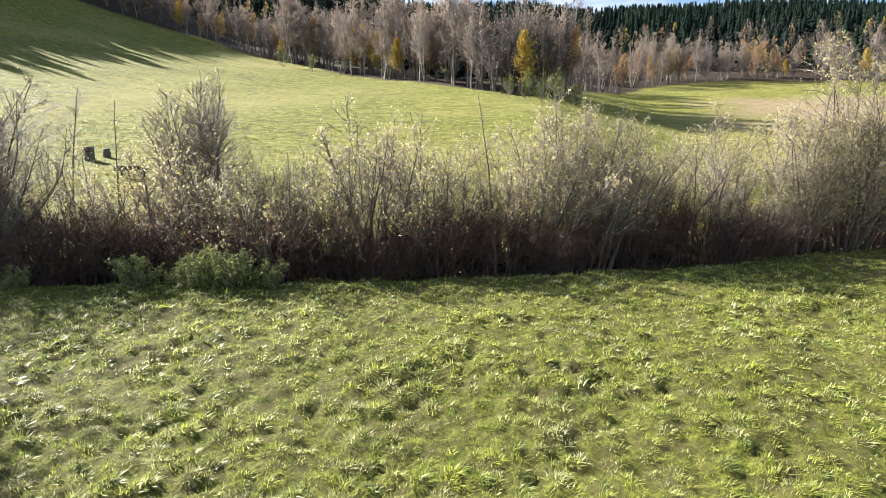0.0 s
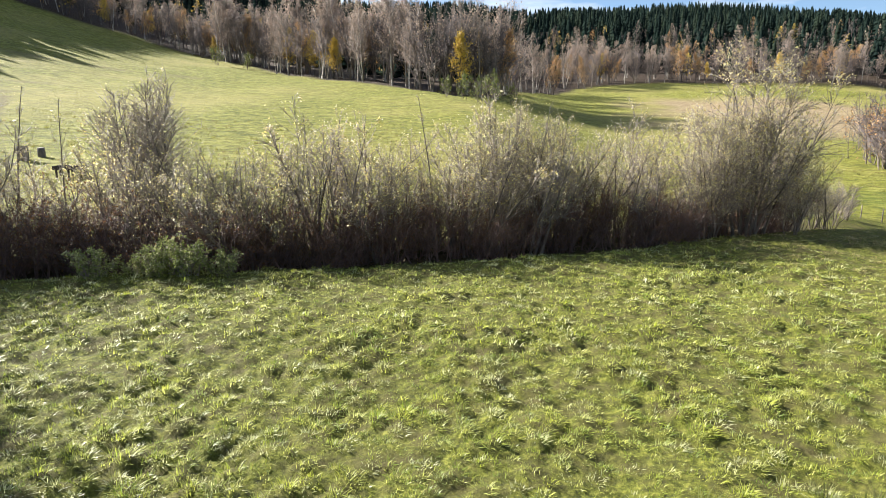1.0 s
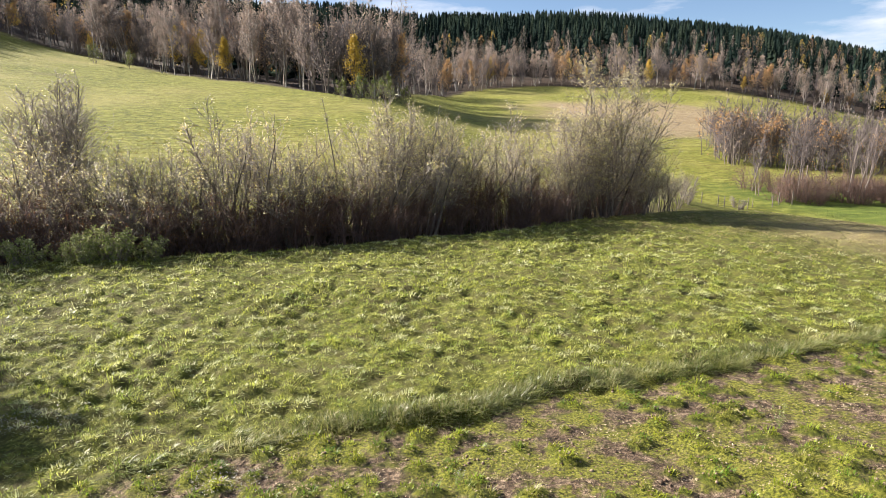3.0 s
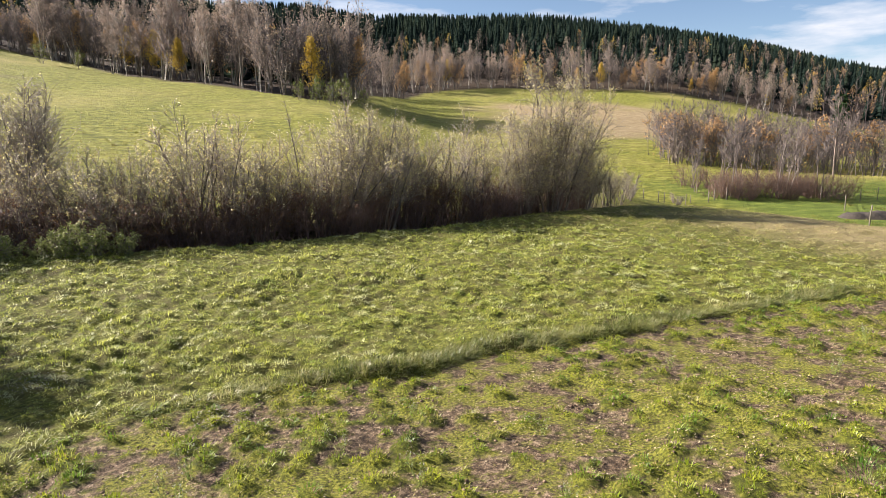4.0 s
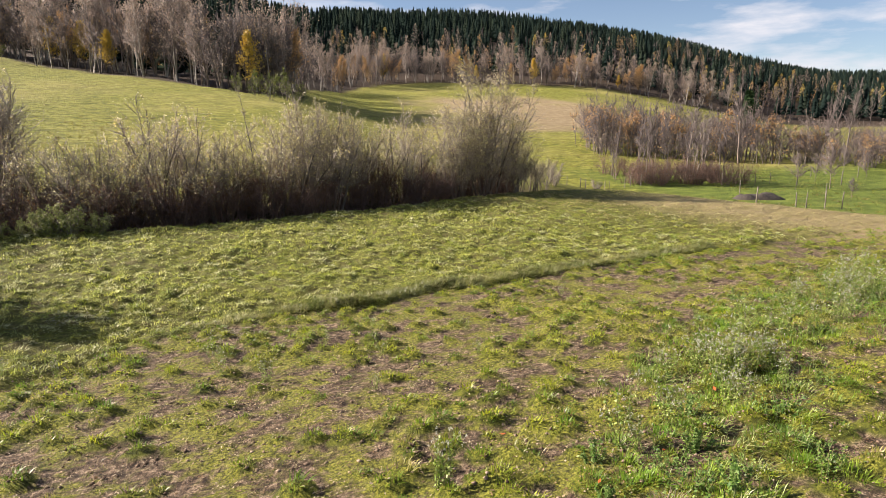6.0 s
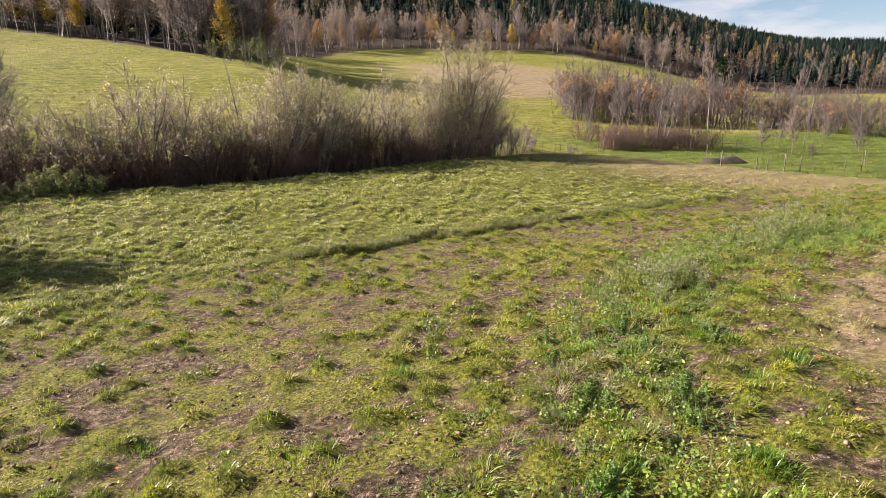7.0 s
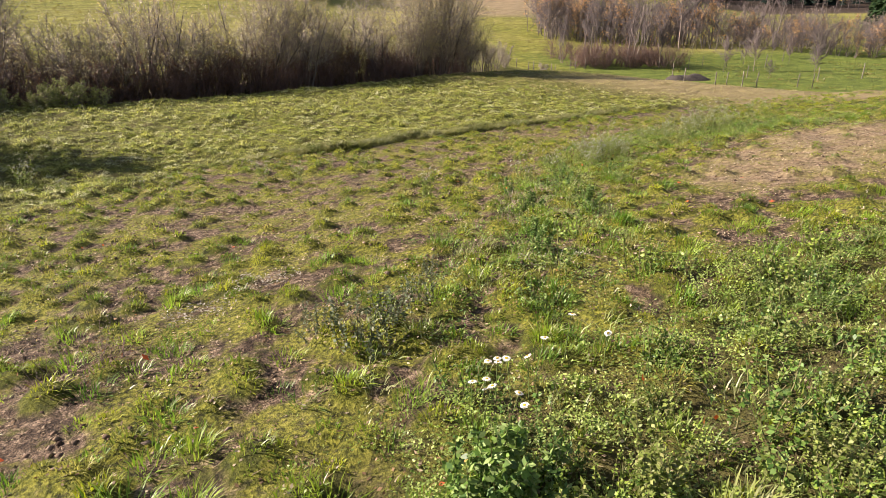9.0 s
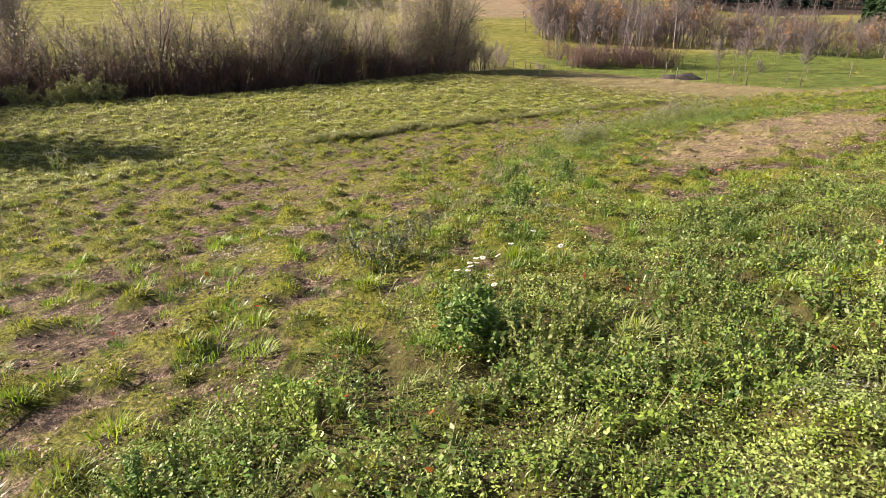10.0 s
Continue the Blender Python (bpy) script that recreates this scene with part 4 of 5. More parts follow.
fruit = bare_tree("fruit_tree", 340, 3.6, "small bare fruit tree in the valley orchard", M_BARK, M_FAR_TWIG, 40, 0, PALE, 0.26, 0.1, 1, 0.28, "orchard trees", 9, 1.0, splay=(0.5, 1.1))
plant([fruit], [(49.6, 25.4, 1.1), (46.6, 26.4, 1.0), (54, 30, 0.9), (57, 24, 0.9), (60, 29, 0.8), (45, 20.5, 0.6), (64, 34, 0.9), (52, 21, 0.7)], rg)
shade_tree = bare_tree("field_maple", 350, 9.5, "yellowing field tree beyond the meadow's end", M_BARK, M_TWIG, 60, 8000, GOLD, 0.32, 0.32, 2, 0.2, "", 8, 0.8)
shade_tree.matrix_basis = put(shade_tree, -21.6, 14.4, 0.4)
LEAFY = [(0.12, 0.15, 0.03), (0.20, 0.21, 0.05), (0.08, 0.10, 0.025)]
green = bare_tree("leafy_bush", 360, 5.0, "bush still in yellow-green leaf below the birches", M_BARK, M_FAR_TWIG, 36, 1300, LEAFY, 0.26, 0.2, 4, 0.05, "leafy bushes by the birches", 6, 1.2, "bush")
plant([green], [(11, 97, 0.9), (14, 100, 1.1), (17, 103, 1.0), (20, 104, 0.8), (8.5, 99, 0.7), (-45, 168, 1.1), (-36, 162, 0.9)], rg)


# ---- weeds and flowers ----
def merged(*meshes):
    """Several (verts, quads) joined."""
    vs, fs, base = [], [], 0
    for v, f in meshes:
        vs.append(v)
        fs.append(np.asarray(f) + base)
        base += len(v)
    return np.vstack(vs), np.vstack(fs)


def weed(name, seed, height, stems, label, category, leaf_tints, leaf, leaves, heads=0, head=0.022, head_tint=(0.75, 0.72, 0.64), spread=0.35, branch=3, bush=0.12, group="", rough_tint=(0.20, 0.19, 0.08), lie=None, thin=0.005):
    """A clump of leafy stalks, with seed heads or flowers on top if it has them."""
    rg = np.random.default_rng(seed)
    stalk, at, tops = [], [], []
    for k in range(stems):
        a, lean = rg.uniform(0, 6.283), rg.uniform(0, spread)
        base = np.array([math.cos(a), math.sin(a), 0]) * rg.uniform(0, bush) - [0, 0, 0.06]
        pts, rad = limb(rg, base, (math.cos(a) * lean, math.sin(a) * lean, 1), height * rg.uniform(0.6, 1.05), thin, thin * 0.5, 5, 0.09, 0.02)
        stalk.append(tubes(segs_of(pts, rad), 3))
        for j in range(leaves):
            p, d, r = along(pts, rad, rg.uniform(0.08, 0.98))
            at.append(p)
        for j in range(branch if heads else 0):
            p, d, r = along(pts, rad, rg.uniform(0.6, 0.97))
            q, qr = limb(rg, p, off_way(rg, d, rg.uniform(0.3, 0.8)), height * rg.uniform(0.1, 0.25), 0.003, 0.002, 2, 0.1, 0.1)
            stalk.append(tubes(segs_of(q, qr), 3))
            tops += [q[-1] + rg.normal(size=3) * head for e in range(heads)]
    ob = thing(name, label, category, group)
    v, f = merged(*stalk)
    part("stalk", mesh_of("stalk", v, f, M_LEAF, False, np.tile(rough_tint, (len(v), 1))), ob)["kind"] = "stuff"
    v, f = leaf_quads(np.array(at), leaf, rg, 0.35, lie)
    part("foliage", mesh_of("foliage", v, f, M_LEAF, False, np.repeat(pick(rg, len(at), *leaf_tints), 4, 0)), ob)["kind"] = "stuff"
    if tops:
        tops = np.repeat(np.array(tops), 3, 0)
        v, f = leaf_quads(tops, head * 2, rg)
        part("seed_head", mesh_of("seed_head", v, f, M_PETAL, False, np.repeat(pick(rg, len(tops), head_tint, tuple(c * 0.8 for c in head_tint)), 4, 0)), ob, "fluffy white seed heads")["kind"] = "stuff"
    return ob


rg = np.random.default_rng(66)
DULL = [(0.17, 0.26, 0.04), (0.24, 0.32, 0.05), (0.36, 0.41, 0.13), (0.11, 0.18, 0.03)]
DEEP = [(0.06, 0.13, 0.025), (0.10, 0.19, 0.03), (0.16, 0.26, 0.05), (0.25, 0.34, 0.11)]
LIME = [(0.164, 0.213, 0.041), (0.213, 0.254, 0.0656), (0.123, 0.172, 0.0287), (0.254, 0.262, 0.0984)]
fleabane = [weed("fleabane", 400 + k, (0.72, 0.6, 0.85)[k], (9, 7, 6)[k], "spindly green weed topped with white fluffy seed heads", "weed", DULL, 0.038, 46, 3, 0.0095, (0.48, 0.48, 0.40), branch=4, group="seeding weeds") for k in range(3)]
spots = []
for cx, cy, rx, ry, n in ((4.1, -4.7, 0.75, 0.45, 17), (9.9, -2.5, 1.3, 0.7, 20), (6.9, -3.6, 1.2, 0.6, 6), (2.4, -5.7, 0.8, 0.5, 6), (13.5, -0.8, 1.6, 0.8, 8)):
    for k in range(n):
        spots.append((cx + rg.normal() * rx * 0.6, cy + rg.normal() * ry * 0.6, rg.uniform(0.55, 1.0)))
spots += [(-6.9, 2.9, 1.15), (-6.2, 2.1, 0.6), (-5.9, 1.7, 0.7), (-5.2, 1.6, 0.5), (-4.4, 1.5, 0.55), (-0.45, -5.62, 0.8), (-1.9, -0.2, 0.65), (-1.25, -0.8, 0.55), (-1.85, 0.8, 0.5),
          (0.7, -0.5, 0.5), (2.0, -1.6, 0.4), (2.6, 0.2, 0.45), (0.0, 0.8, 0.4), (1.2, 1.8, 0.4), (6.0, 1.9, 0.45), (-3.9, 0.3, 0.45), (0.0, -2.4, 0.35), (8.0, 0.4, 0.5), (10.5, 1.8, 0.5)]
plant(fleabane, spots, rg, 0.9, 1.1)
nettles = [weed("nettle", 420 + k, (0.72, 0.55)[k], (13, 10)[k], "dense dark green nettle clump", "weed", DEEP, 0.055, 90, spread=0.35, bush=0.17, group="nettles") for k in range(2)]
limes = [weed("yellowing_nettle", 430 + k, (0.55, 0.42)[k], (11, 9)[k], "yellowing pale green nettle with drooping leaves", "weed", LIME, 0.040, 90, spread=0.4, bush=0.2, group="yellowing nettles") for k in range(2)]
plant(nettles, [(-3.55, -12.5, 0.8), (-3.3, -12.38, 0.86), (-3.42, -12.68, 0.66), (0.6, -6.6, 0.4), (1.0, -5.9, 0.45), (1.9, -6.2, 0.45), (-0.6, -8.9, 0.5), (-1.0, -9.5, 0.55), (2.5, -5.5, 0.45), (-5.6, -13.0, 0.45), (-5.9, -13.2, 0.4), (0.9, -8.1, 0.5),
                (0.2, -7.7, 0.55), (1.5, -7.0, 0.55), (-6.3, -12.6, 0.45)], rg, 0.95, 1.05)
plant(limes, [(-3.25, -13.05, 0.9), (-2.95, -12.95, 0.7), (-2.7, -12.75, 0.75), (-2.2, -12.3, 0.45), (-3.5, -13.5, 0.6), (-2.0, -13.2, 0.6), (-1.5, -12.9, 0.45), (-2.7, -13.7, 0.6), (-4.3, -13.8, 0.45), (-1.1, -12.2, 0.4), (-0.5, -11.6, 0.35),
              (-3.9, -13.9, 0.5), (-1.9, -13.9, 0.5), (-5.1, -13.4, 0.4)], rg, 0.95, 1.05)
herbs = [weed("herb_clump", 460 + k, (0.30, 0.36, 0.26, 0.34)[k], (14, 12, 16, 12)[k], "leafy clump of green meadow herbs", "weed", (DEEP, DULL[:2], DULL[:2] + DEEP, DEEP + LIME)[k], (0.032, 0.034, 0.028, 0.036)[k], 30, spread=0.75, bush=0.18, group="herb clumps") for k in range(4)]
spots = []
while len(spots) < 210:
    x, y = rg.uniform(-9, 5), rg.uniform(-15.2, -8.5)
    if in_view(np.array(x), np.array(y), 0.3) and rg.uniform() < float(lush(x, y)):
        spots.append((x, y, rg.uniform(0.5, 1.25)))
while len(spots) < 290:
    x, y = rg.uniform(-2, 12), rg.uniform(-11, 2)
    if rg.uniform() < float(weed_strip(x, y)):
        spots.append((x, y, rg.uniform(0.5, 1.2)))
plant(herbs, spots, rg, 0.9, 1.1)
dark = weed("dark_weed", 440, 0.5, 14, "low bushy dark-leaved weed with purplish stalks", "weed", [(0.08, 0.11, 0.05), (0.12, 0.15, 0.07), (0.17, 0.18, 0.11)], 0.035, 40, spread=0.7, bush=0.2, group="dark bushy weeds", rough_tint=(0.12, 0.09, 0.05), thin=0.003)
plant([dark], [(-3.35, -10.55, 1.0), (-3.0, -10.3, 0.8), (-2.6, -10.0, 0.7), (-3.6, -10.1, 0.7), (-2.2, -9.4, 0.6)], rg)
rose = shrub("dog_rose", 450, 0.75, 9, 0.7, 8, 70, "small bare rose bush with thin dark stems", "bush", [(0.25, 0.10, 0.04), (0.14, 0.16, 0.04)], 0.03, 0.11, M_BRAMBLE, M_BRAMBLE, group="rose bushes", fine=3, single=False)
plant([rose], [(-5.3, -9.4, 1.0), (-5.05, -9.25, 0.7), (2.4, -9.6, 0.5)], rg)


def daisy(k):
    """An ox-eye daisy on its stalk: petals round a yellow disc."""
    rg = np.random.default_rng(470 + k)
    h = rg.uniform(0.24, 0.38)
    tip = np.array([rg.normal() * 0.05, rg.normal() * 0.05, h])
    ob = thing("daisy", "white ox-eye daisy on a thin green stalk", "flower", "white daisies")
    v, f = chain([(0, 0, -0.05), tip * [0.4, 0.4, 0.5], tip], [0.003, 0.0025, 0.002], 4)
    part("stalk", mesh_of("stalk", v, f, M_LEAF, False, np.tile((0.16, 0.22, 0.07), (len(v), 1))), ob)
    face = unit(np.array([-0.1 + rg.normal() * 0.22, 0.15 + rg.normal() * 0.22, 1.0]))
    u = unit(np.cross(face, (0.2, 1, 0.1)))
    w = np.cross(face, u)
    ring, tri = [], []
    n = 14
    for i in range(n):
        a = 2 * math.pi * i / n
        d, e = u * math.cos(a) + w * math.sin(a), w * math.cos(a) - u * math.sin(a)
        r = 0.028 * rg.uniform(0.88, 1.08)
        ring += [tip + d * 0.006, tip + d * r * 0.7 + e * 0.006 + face * 0.002, tip + d * r - face * 0.003, tip + d * r * 0.7 - e * 0.006 + face * 0.002]
        tri.append([4 * i, 4 * i + 1, 4 * i + 2, 4 * i + 3])
    part("petals", mesh_of("petal_ring", ring, tri, M_PETAL, False, np.tile((0.85, 0.84, 0.80), (4 * n, 1))), ob, "ring of white petals").name = "petal_ring"
    dv = [tip + face * 0.006] + [tip + (u * math.cos(a) + w * math.sin(a)) * 0.009 + face * 0.003 for a in np.arange(8) * math.pi / 4]
    part("disc", mesh_of("disc", dv, [[0, 1 + i, 1 + (i + 1) % 8] for i in range(8)], M_PETAL, True, np.tile((0.62, 0.42, 0.03), (9, 1))), ob, "yellow flower disc")
    return ob


flowers = [(-3.06, -11.94), (-3.2, -11.86), (-3.12, -11.8), (-2.98, -11.78), (-2.9, -11.84), (-2.86, -11.72), (-3.0, -11.66), (-3.26, -12.06), (-3.12, -12.1), (-2.98, -12.08), (-2.76, -11.82), (-2.70, -11.78), (-2.34, -11.62), (-2.16, -11.80)]
for k, (x, y) in enumerate(flowers):
    ob = daisy(k)
    ob.matrix_basis = put(ob, x, y, 0.0)


# ---- low growth ----
def ground_leaves(name, label, rg, n_m2, x0, x1, y0, y1, where, size, low, high, colours, flat=0.6, category="undergrowth", material=None):
    p = scatter(rg, x0, x1, y0, y1, n_m2)
    p = p[rg.uniform(0, 1, len(p)) < where(p[:, 0], p[:, 1])]
    dome = lumps(p[:, 0], p[:, 1], 0.35, 61) * 0.6 + lumps(p[:, 0], p[:, 1], 0.9, 62) * 0.4
    z = ground_z(p[:, 0], p[:, 1]) + (low + (high - low) * dome ** 1.5 * 1.3) * rg.uniform(0.35, 1.0, len(p))
    v, f = leaf_quads(np.c_[p, z], size, rg, flat)
    u, w = p[:, 0] + 0.15 * lumps(p[:, 0], p[:, 1], 0.13, 68), p[:, 1] + 0.15 * lumps(p[:, 0], p[:, 1], 0.13, 69)
    own = np.array(colours)[(hashed(np.floor(u / 0.24), np.floor(w / 0.24), 70) * (len(colours) - 0.01)).astype(int)]
    hue = (0.3 * pick(rg, len(p), *colours) + 0.7 * own) * (0.75 + 0.5 * lumps(p[:, 0], p[:, 1], 0.5, 63))[:, None]
    return tagged(new(name, mesh_of(name, v, f, material or M_LEAF, False, np.repeat(hue, 4, 0))), label, category, kind="stuff")


rg = np.random.default_rng(71)
ground_leaves("low_herbs", "rank low herbs, clover and creeping leaves", rg, 6200, -9, 5, -16, -8, lambda x, y: lush(x, y) * smooth(0.25, 0.65, 0.6 * lumps(x, y, 0.5, 64) + 0.4 * lumps(x, y, 0.2, 67)), 0.021, -0.01, 0.24, [(0.19, 0.28, 0.045), (0.25, 0.33, 0.06), (0.30, 0.37, 0.10), (0.13, 0.22, 0.035), (0.24, 0.30, 0.09)], 0.42)
ground_leaves("strip_herbs", "leafy green weeds in a ragged band", rg, 320, -3, 18, -11, 3, lambda x, y: weed_strip(x, y) * smooth(0.25, 0.6, lumps(x, y, 0.9, 65)), 0.030, 0.02, 0.16, DEEP + DULL, 0.5)
ground_leaves("fallen_leaves", "withered brown leaves and crumbs lying on the soil", rg, 260, -9, 14, -13, 3, lambda x, y: (y < edge_y(x)) * 0.8, 0.03, 0.004, 0.02,
              [(0.24, 0.15, 0.08), (0.12, 0.075, 0.04), (0.42, 0.32, 0.21), (0.07, 0.045, 0.028), (0.50, 0.42, 0.30)], 0.6, "leaf litter", M_DRY)
ground_leaves("red_leaves", "scattered rust-red dock and strawberry leaves", rg, 1.6, -8, 6, -15, -4, lambda x, y: lush(x, y) + 0.15, 0.06, 0.05, 0.2, [(0.55, 0.12, 0.03), (0.45, 0.09, 0.03), (0.6, 0.22, 0.06)], 0.5, "leaf litter")
for cx, cy, r in ((-2.4, -14.25, 0.32), (-3.55, -8.1, 0.3), (-1.0, -9.7, 0.3), (-4.3, -8.6, 0.3), (-1.5, 2.6, 0.35), (-4.6, 5.3, 0.5)):
    n = int(900 * r)
    a, d = rg.uniform(0, 6.283, n), r * np.sqrt(rg.uniform(0, 1, n))
    p = np.c_[cx + np.cos(a) * d * 1.3, cy + np.sin(a) * d]
    v, f = leaf_quads(np.c_[p, ground_z(p[:, 0], p[:, 1]) + rg.uniform(0.005, 0.05, n)], 0.026, rg, 0.6)
    tagged(new("withered_patch", mesh_of("withered_patch", v, f, M_DRY, False, np.repeat(pick(rg, n, (0.36, 0.33, 0.27), (0.28, 0.25, 0.20), (0.44, 0.42, 0.36)), 4, 0))), "pale patch of withered grey leaves and stalks", "leaf litter", kind="stuff")
# long arching grass in the rank growth and along the weed band
p = scatter(rg, -9, 14, -15.5, 3, 28)
p = p[rg.uniform(0, 1, len(p)) < np.maximum(lush(p[:, 0], p[:, 1]) * 0.75, weed_strip(p[:, 0], p[:, 1]) * 0.5) * smooth(0.1, 0.6, lumps(p[:, 0], p[:, 1], 0.8, 66))]
tuft_field("rank_grass", "long arching tufts of grass among the weeds", rg, np.c_[p, rg.uniform(0.4, 1.1, len(p))], 34, 0.13, 0.15, 0.0088, [(0.10, 0.21, 0.02), (0.18, 0.30, 0.03), (0.30, 0.37, 0.07), (0.46, 0.46, 0.22)], 0.3, radial=0.8, loose=0.3)
p = scatter(rg, -7, 13, -12.5, 2, 7)
m = np.maximum(weed_strip(p[:, 0], p[:, 1]), 0.55 * smooth(-5.5, -8.5, p[:, 1]))
p = p[(rg.uniform(0, 1, len(p)) < m) & (bare_patch(p[:, 0], p[:, 1]) < 0.4)]
tuft_field("green_tufts", "short dense domed tufts of deep green grass", rg, np.c_[p, rg.uniform(0.5, 1.15, len(p))], 85, 0.13, 0.125, 0.0085,
           [(0.07, 0.17, 0.014), (0.12, 0.25, 0.018), (0.20, 0.32, 0.025), (0.30, 0.40, 0.04)], 0.15, radial=0.6, loose=0.22)
p = np.array([(0.28, -7.14, 1.0), (0.05, -7.35, 0.9), (0.5, -7.5, 1.1), (-0.2, -7.9, 0.9), (-0.6, -8.3, 1.0), (0.2, -8.4, 0.8), (-1.5, -9.0, 1.0), (-1.2, -9.6, 0.9), (-1.8, -9.9, 0.8), (0.9, -6.9, 0.8), (-2.4, -8.3, 0.6)])
tuft_field("grey_tufts", "grey-brown withered tufts of fine grass", rg, p, 130, 0.16, 0.17, 0.006, [(0.30, 0.23, 0.18), (0.40, 0.32, 0.26), (0.24, 0.18, 0.13)], 0.2, radial=1.0)


# ---- things in the valley and on the slope ----
def stake(name, label, category, h, r, group, seed):
    rg = np.random.default_rng(seed)
    pts = [(0, 0, -0.3), (rg.normal() * 0.015, rg.normal() * 0.015, h * 0.5), (rg.normal() * 0.03, rg.normal() * 0.03, h)]
    v, f = chain(pts, [r, r * 0.95, r * 0.85], 7)
    top = len(v) - 7
    f = np.concatenate([f[:, [0, 1, 2]], f[:, [0, 2, 3]], [[top, top + i, top + i + 1] for i in range(1, 6)]])
    me = mesh_of(name, v, f, M_WOOD)
    return tagged(new(name, me), label, category, group)


def set_out(ob, spots, rg, low=0.85, high=1.15):
    for k, (x, y) in enumerate(spots):
        m = put(ob, x, y, rg.uniform(0, 6), rg.uniform(low, high))
        if k:
            made_copy(ob, m)
        else:
            ob.matrix_basis = m


rg = np.random.default_rng(81)
post = stake("fence_post", "weathered grey wooden fence post", "post", 1.2, 0.04, "fence posts in the valley", 500)
set_out(post, [(37.4, 18.6), (38.0, 17.7), (38.9, 17.1), (41.9, 15.8), (42.8, 15.2), (33.5, 16.5), (35.0, 20.6), (53.7, 27.2), (61.5, 30.8), (71.2, 35.6), (78.0, 39.0), (86.0, 42.6), (46.0, 30.0), (48.4, 30.4), (50.2, 29.0), (44.2, 22.0), (40.0, 26.4), (66.0, 40.0), (57.5, 33.0), (47.0, 17.5), (52.0, 16.8)], rg)
peg = stake("old_post", "leaning old fence post by the stream", "post", 0.9, 0.04, "old posts by the stream", 501)
set_out(peg, [(26.6 + 1.15 * k + rg.uniform(-0.3, 0.3), 31.6 + 0.25 * k + rg.uniform(-0.4, 0.4)) for k in range(9)], rg, 0.7, 1.3)


def mound(name, label, long, wide, high, seed, material, category):
    """A rounded heap with a broken face."""
    a, r = np.meshgrid(np.linspace(0, 2 * math.pi, 29)[:-1], np.linspace(0, 1, 9))
    x, y = np.cos(a) * r * long / 2, np.sin(a) * r * wide / 2
    z = high * np.clip(1 - r ** 2.6, 0, 1) + (lumps(x * 1.0 + 9, y + 9, 0.5, seed) - 0.5) * 0.35 * (r < 0.95) - 0.12
    v = np.c_[x.ravel(), y.ravel(), z.ravel()]
    f = [[i * 28 + k, (i + 1) * 28 + k, (i + 1) * 28 + (k + 1) % 28, i * 28 + (k + 1) % 28] for i in range(8) for k in range(28)]
    return tagged(new(name, mesh_of(name, v, f, material, True)), label, category)


# the bank's shaded face is put into one dark colour all over
heap = mound("earth_mound", "low earth mound beside the orchard, coloured dark as if shaded", 4.4, 2.0, 0.6, 71, M_DARK_WOOD, "mound")
heap.matrix_basis = put(heap, 38.6, 23.4, -0.45)


def box(x0, x1, y0, y1, z0, z1, b=0.012):
    """A board with chamfered edges."""
    bm = bmesh.new()
    bmesh.ops.create_cube(bm, size=1.0)
    for v in bm.verts:
        v.co = ((x0 + x1) / 2 + v.co.x * (x1 - x0), (y0 + y1) / 2 + v.co.y * (y1 - y0), (z0 + z1) / 2 + v.co.z * (z1 - z0))
    bmesh.ops.bevel(bm, geom=bm.edges[:], offset=b, segments=1, affect="EDGES")
    me = bpy.data.meshes.new("board")
    bm.to_mesh(me)
    bm.free()
    return me


def timber(name, me, parent, material):
    me.materials.append(material)
    return part(name, me, parent)


trough = thing("feed_trough", "dark weathered wooden feed trough on short legs", "trough")
for k in range(4):
    timber("board", box(-0.95, 0.95, -0.36 + k * 0.19, -0.18 + k * 0.19, 0.60 + 0.012 * (k % 2), 0.66 + 0.012 * (k % 2)), trough, M_DARK_WOOD)
timber("side_board", box(-0.95, 0.95, -0.43, -0.37, 0.50, 0.78), trough, M_DARK_WOOD)
timber("side_board", box(-0.95, 0.95, 0.41, 0.47, 0.50, 0.78), trough, M_DARK_WOOD)
for x in (-0.75, 0.0, 0.75):
    for y in (-0.32, 0.36):
        timber("leg", box(x - 0.06, x + 0.06, y - 0.05, y + 0.05, -0.2, 0.60), trough, M_DARK_WOOD)
trough.matrix_basis = put(trough, -17.2, 33.0, 0.12, 0.78)
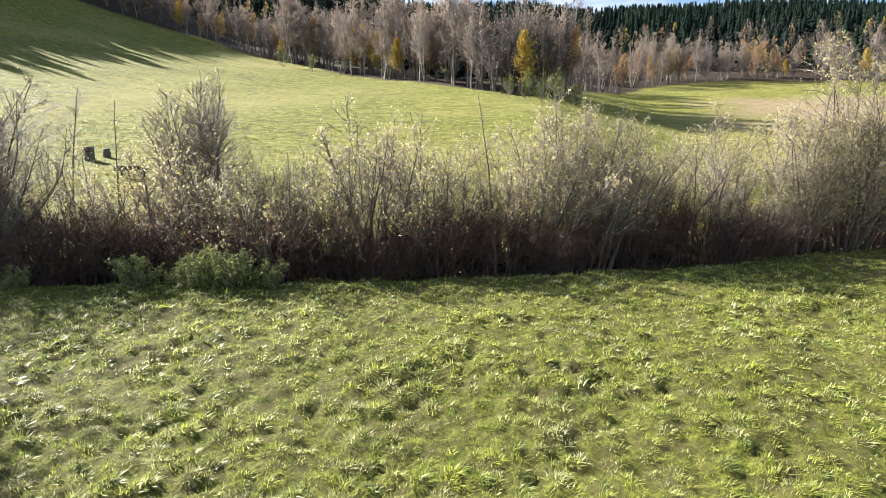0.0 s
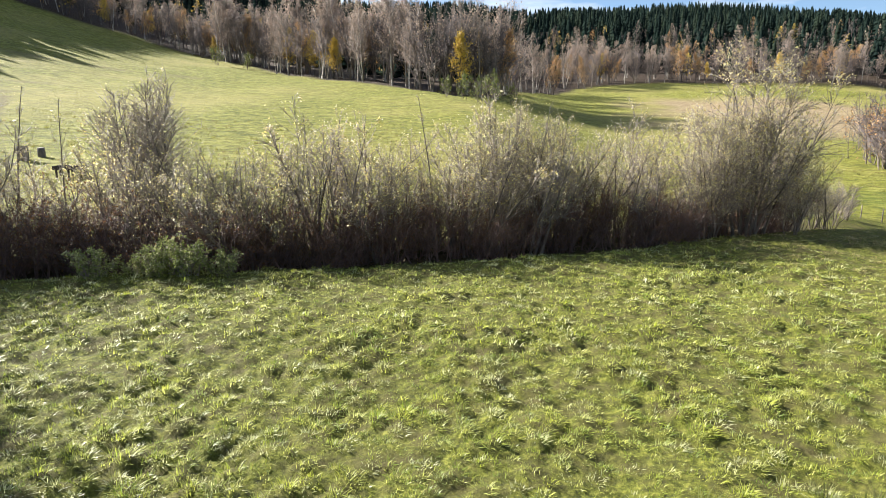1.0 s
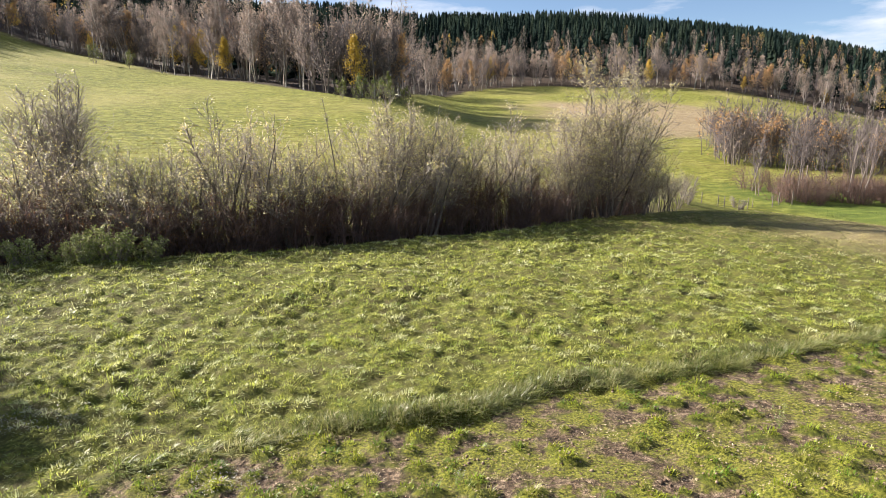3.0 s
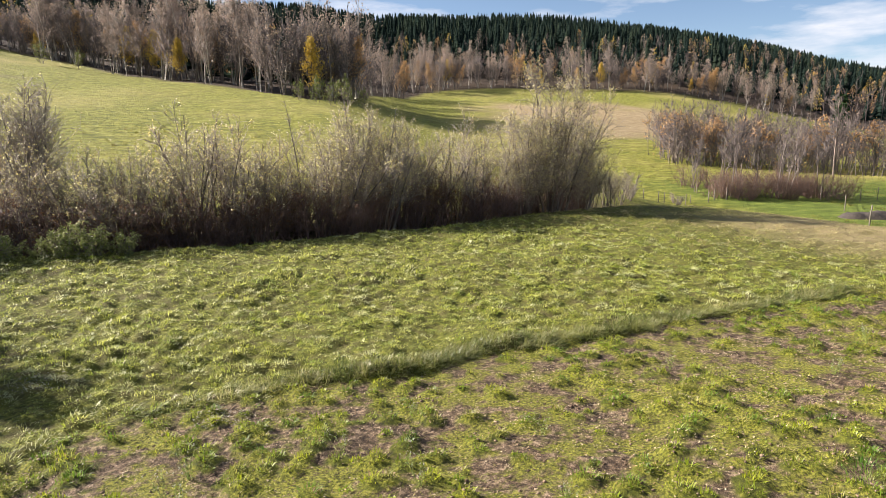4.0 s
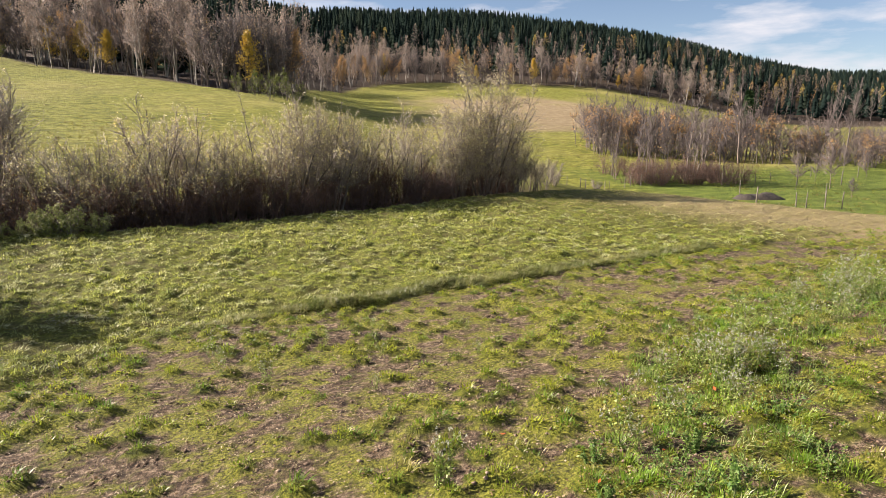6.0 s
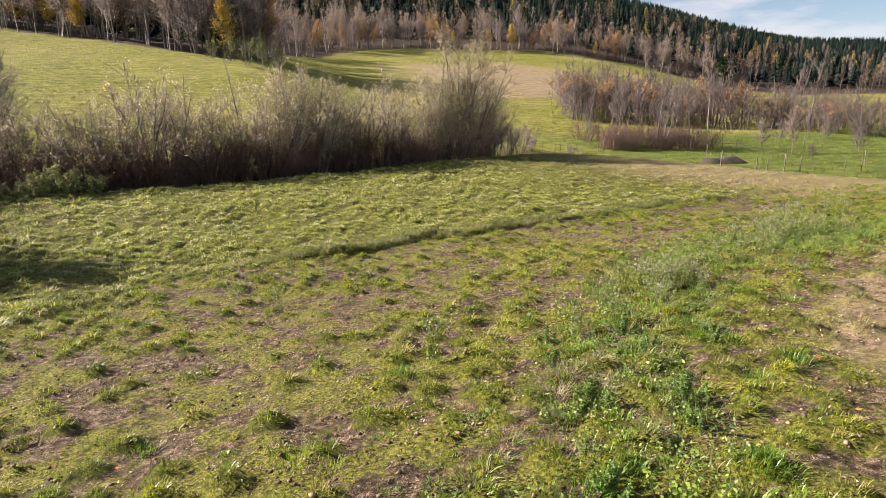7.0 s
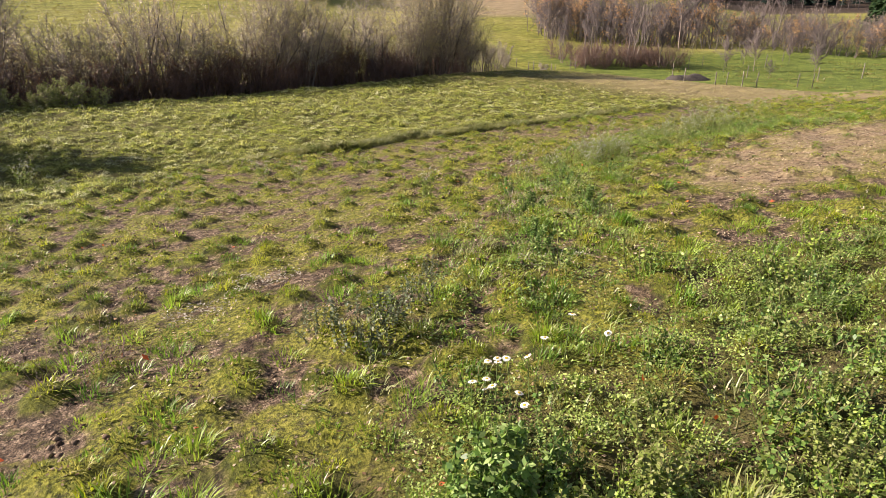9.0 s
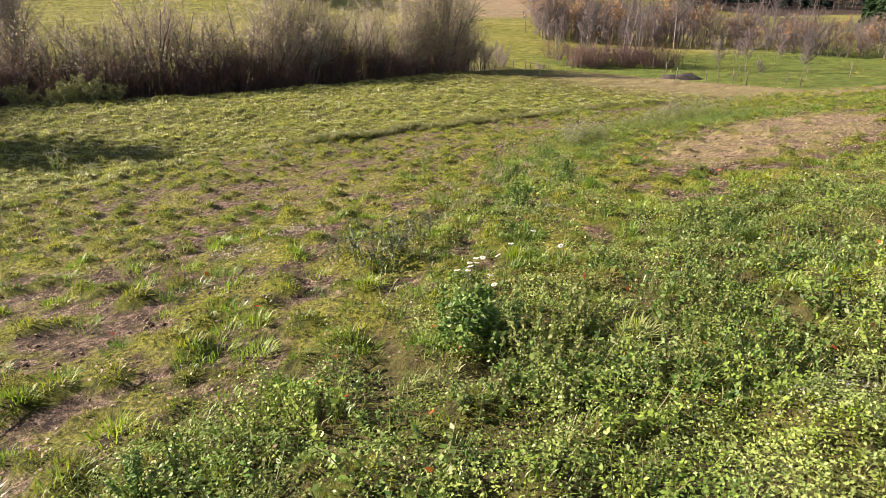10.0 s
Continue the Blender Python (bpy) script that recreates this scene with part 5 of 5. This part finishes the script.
drum = thing("water_barrel", "grey water barrel standing on the pasture", "barrel")
v, f = chain([(0, 0, -0.05), (0, 0, 0.05), (0, 0, 0.3), (0, 0, 0.6), (0, 0, 0.85), (0, 0, 0.86)], [0.28, 0.29, 0.31, 0.31, 0.29, 0.01], 16)
part("body", mesh_of("body", v, f, M_WOOD, True), drum)
v, f = chain([(0, 0, 0.55), (0, 0, 0.56), (0, 0, 0.60), (0, 0, 0.61)], [0.30, 0.325, 0.325, 0.30], 16)
part("hoop", mesh_of("hoop", v, f, M_DARK_WOOD, True), drum)
drum.matrix_basis = put(drum, -22.2, 37.8, 0.0)
stump = stake("tree_stump", "dark cut tree stump on the pasture", "stump", 0.55, 0.24, "", 505)
stump.matrix_basis = put(stump, -21.9, 39.2, 0.3)


def spruce(name, seed, h, label, group):
    rg = np.random.default_rng(seed)
    ob = thing(name, label, "tree", group)
    v, f = chain([(0, 0, -0.4), (0, 0, h * 0.5), (0, 0, h * 0.98)], [h * 0.014, h * 0.008, 0.02], 6)
    part("trunk", mesh_of("trunk", v, f, M_BARK, True), ob)
    at, way = [], []
    for k in range(900):
        g = rg.uniform(0.06, 0.99)
        a, r = rg.uniform(0, 6.283), h * 0.17 * (1 - g) ** 0.8 * rg.uniform(0.25, 1.0)
        at.append((math.cos(a) * r, math.sin(a) * r, h * g - r * 0.35))
        way.append((math.cos(a), math.sin(a), -0.45))
    v, f = leaf_quads(np.array(at), h * 0.07, rg, 0.3, np.array(way) * 1.2)
    part("crown", mesh_of("crown", v, f, M_NEEDLE, False, np.repeat(pick(rg, 900, (0.022, 0.045, 0.02), (0.035, 0.06, 0.025)), 4, 0)), ob, "dark green drooping needles")
    return ob


firs = [spruce("spruce_tree", 520 + k, (13.0, 10.5)[k], "dark green spruce standing by the valley thicket", "valley spruces") for k in range(2)]
plant(firs, [(118, 52, 1.4), (123, 56, 1.25), (114.5, 49, 1.1), (126, 50, 1.5), (96, 74, 0.9), (99, 77, 0.8)], rg)
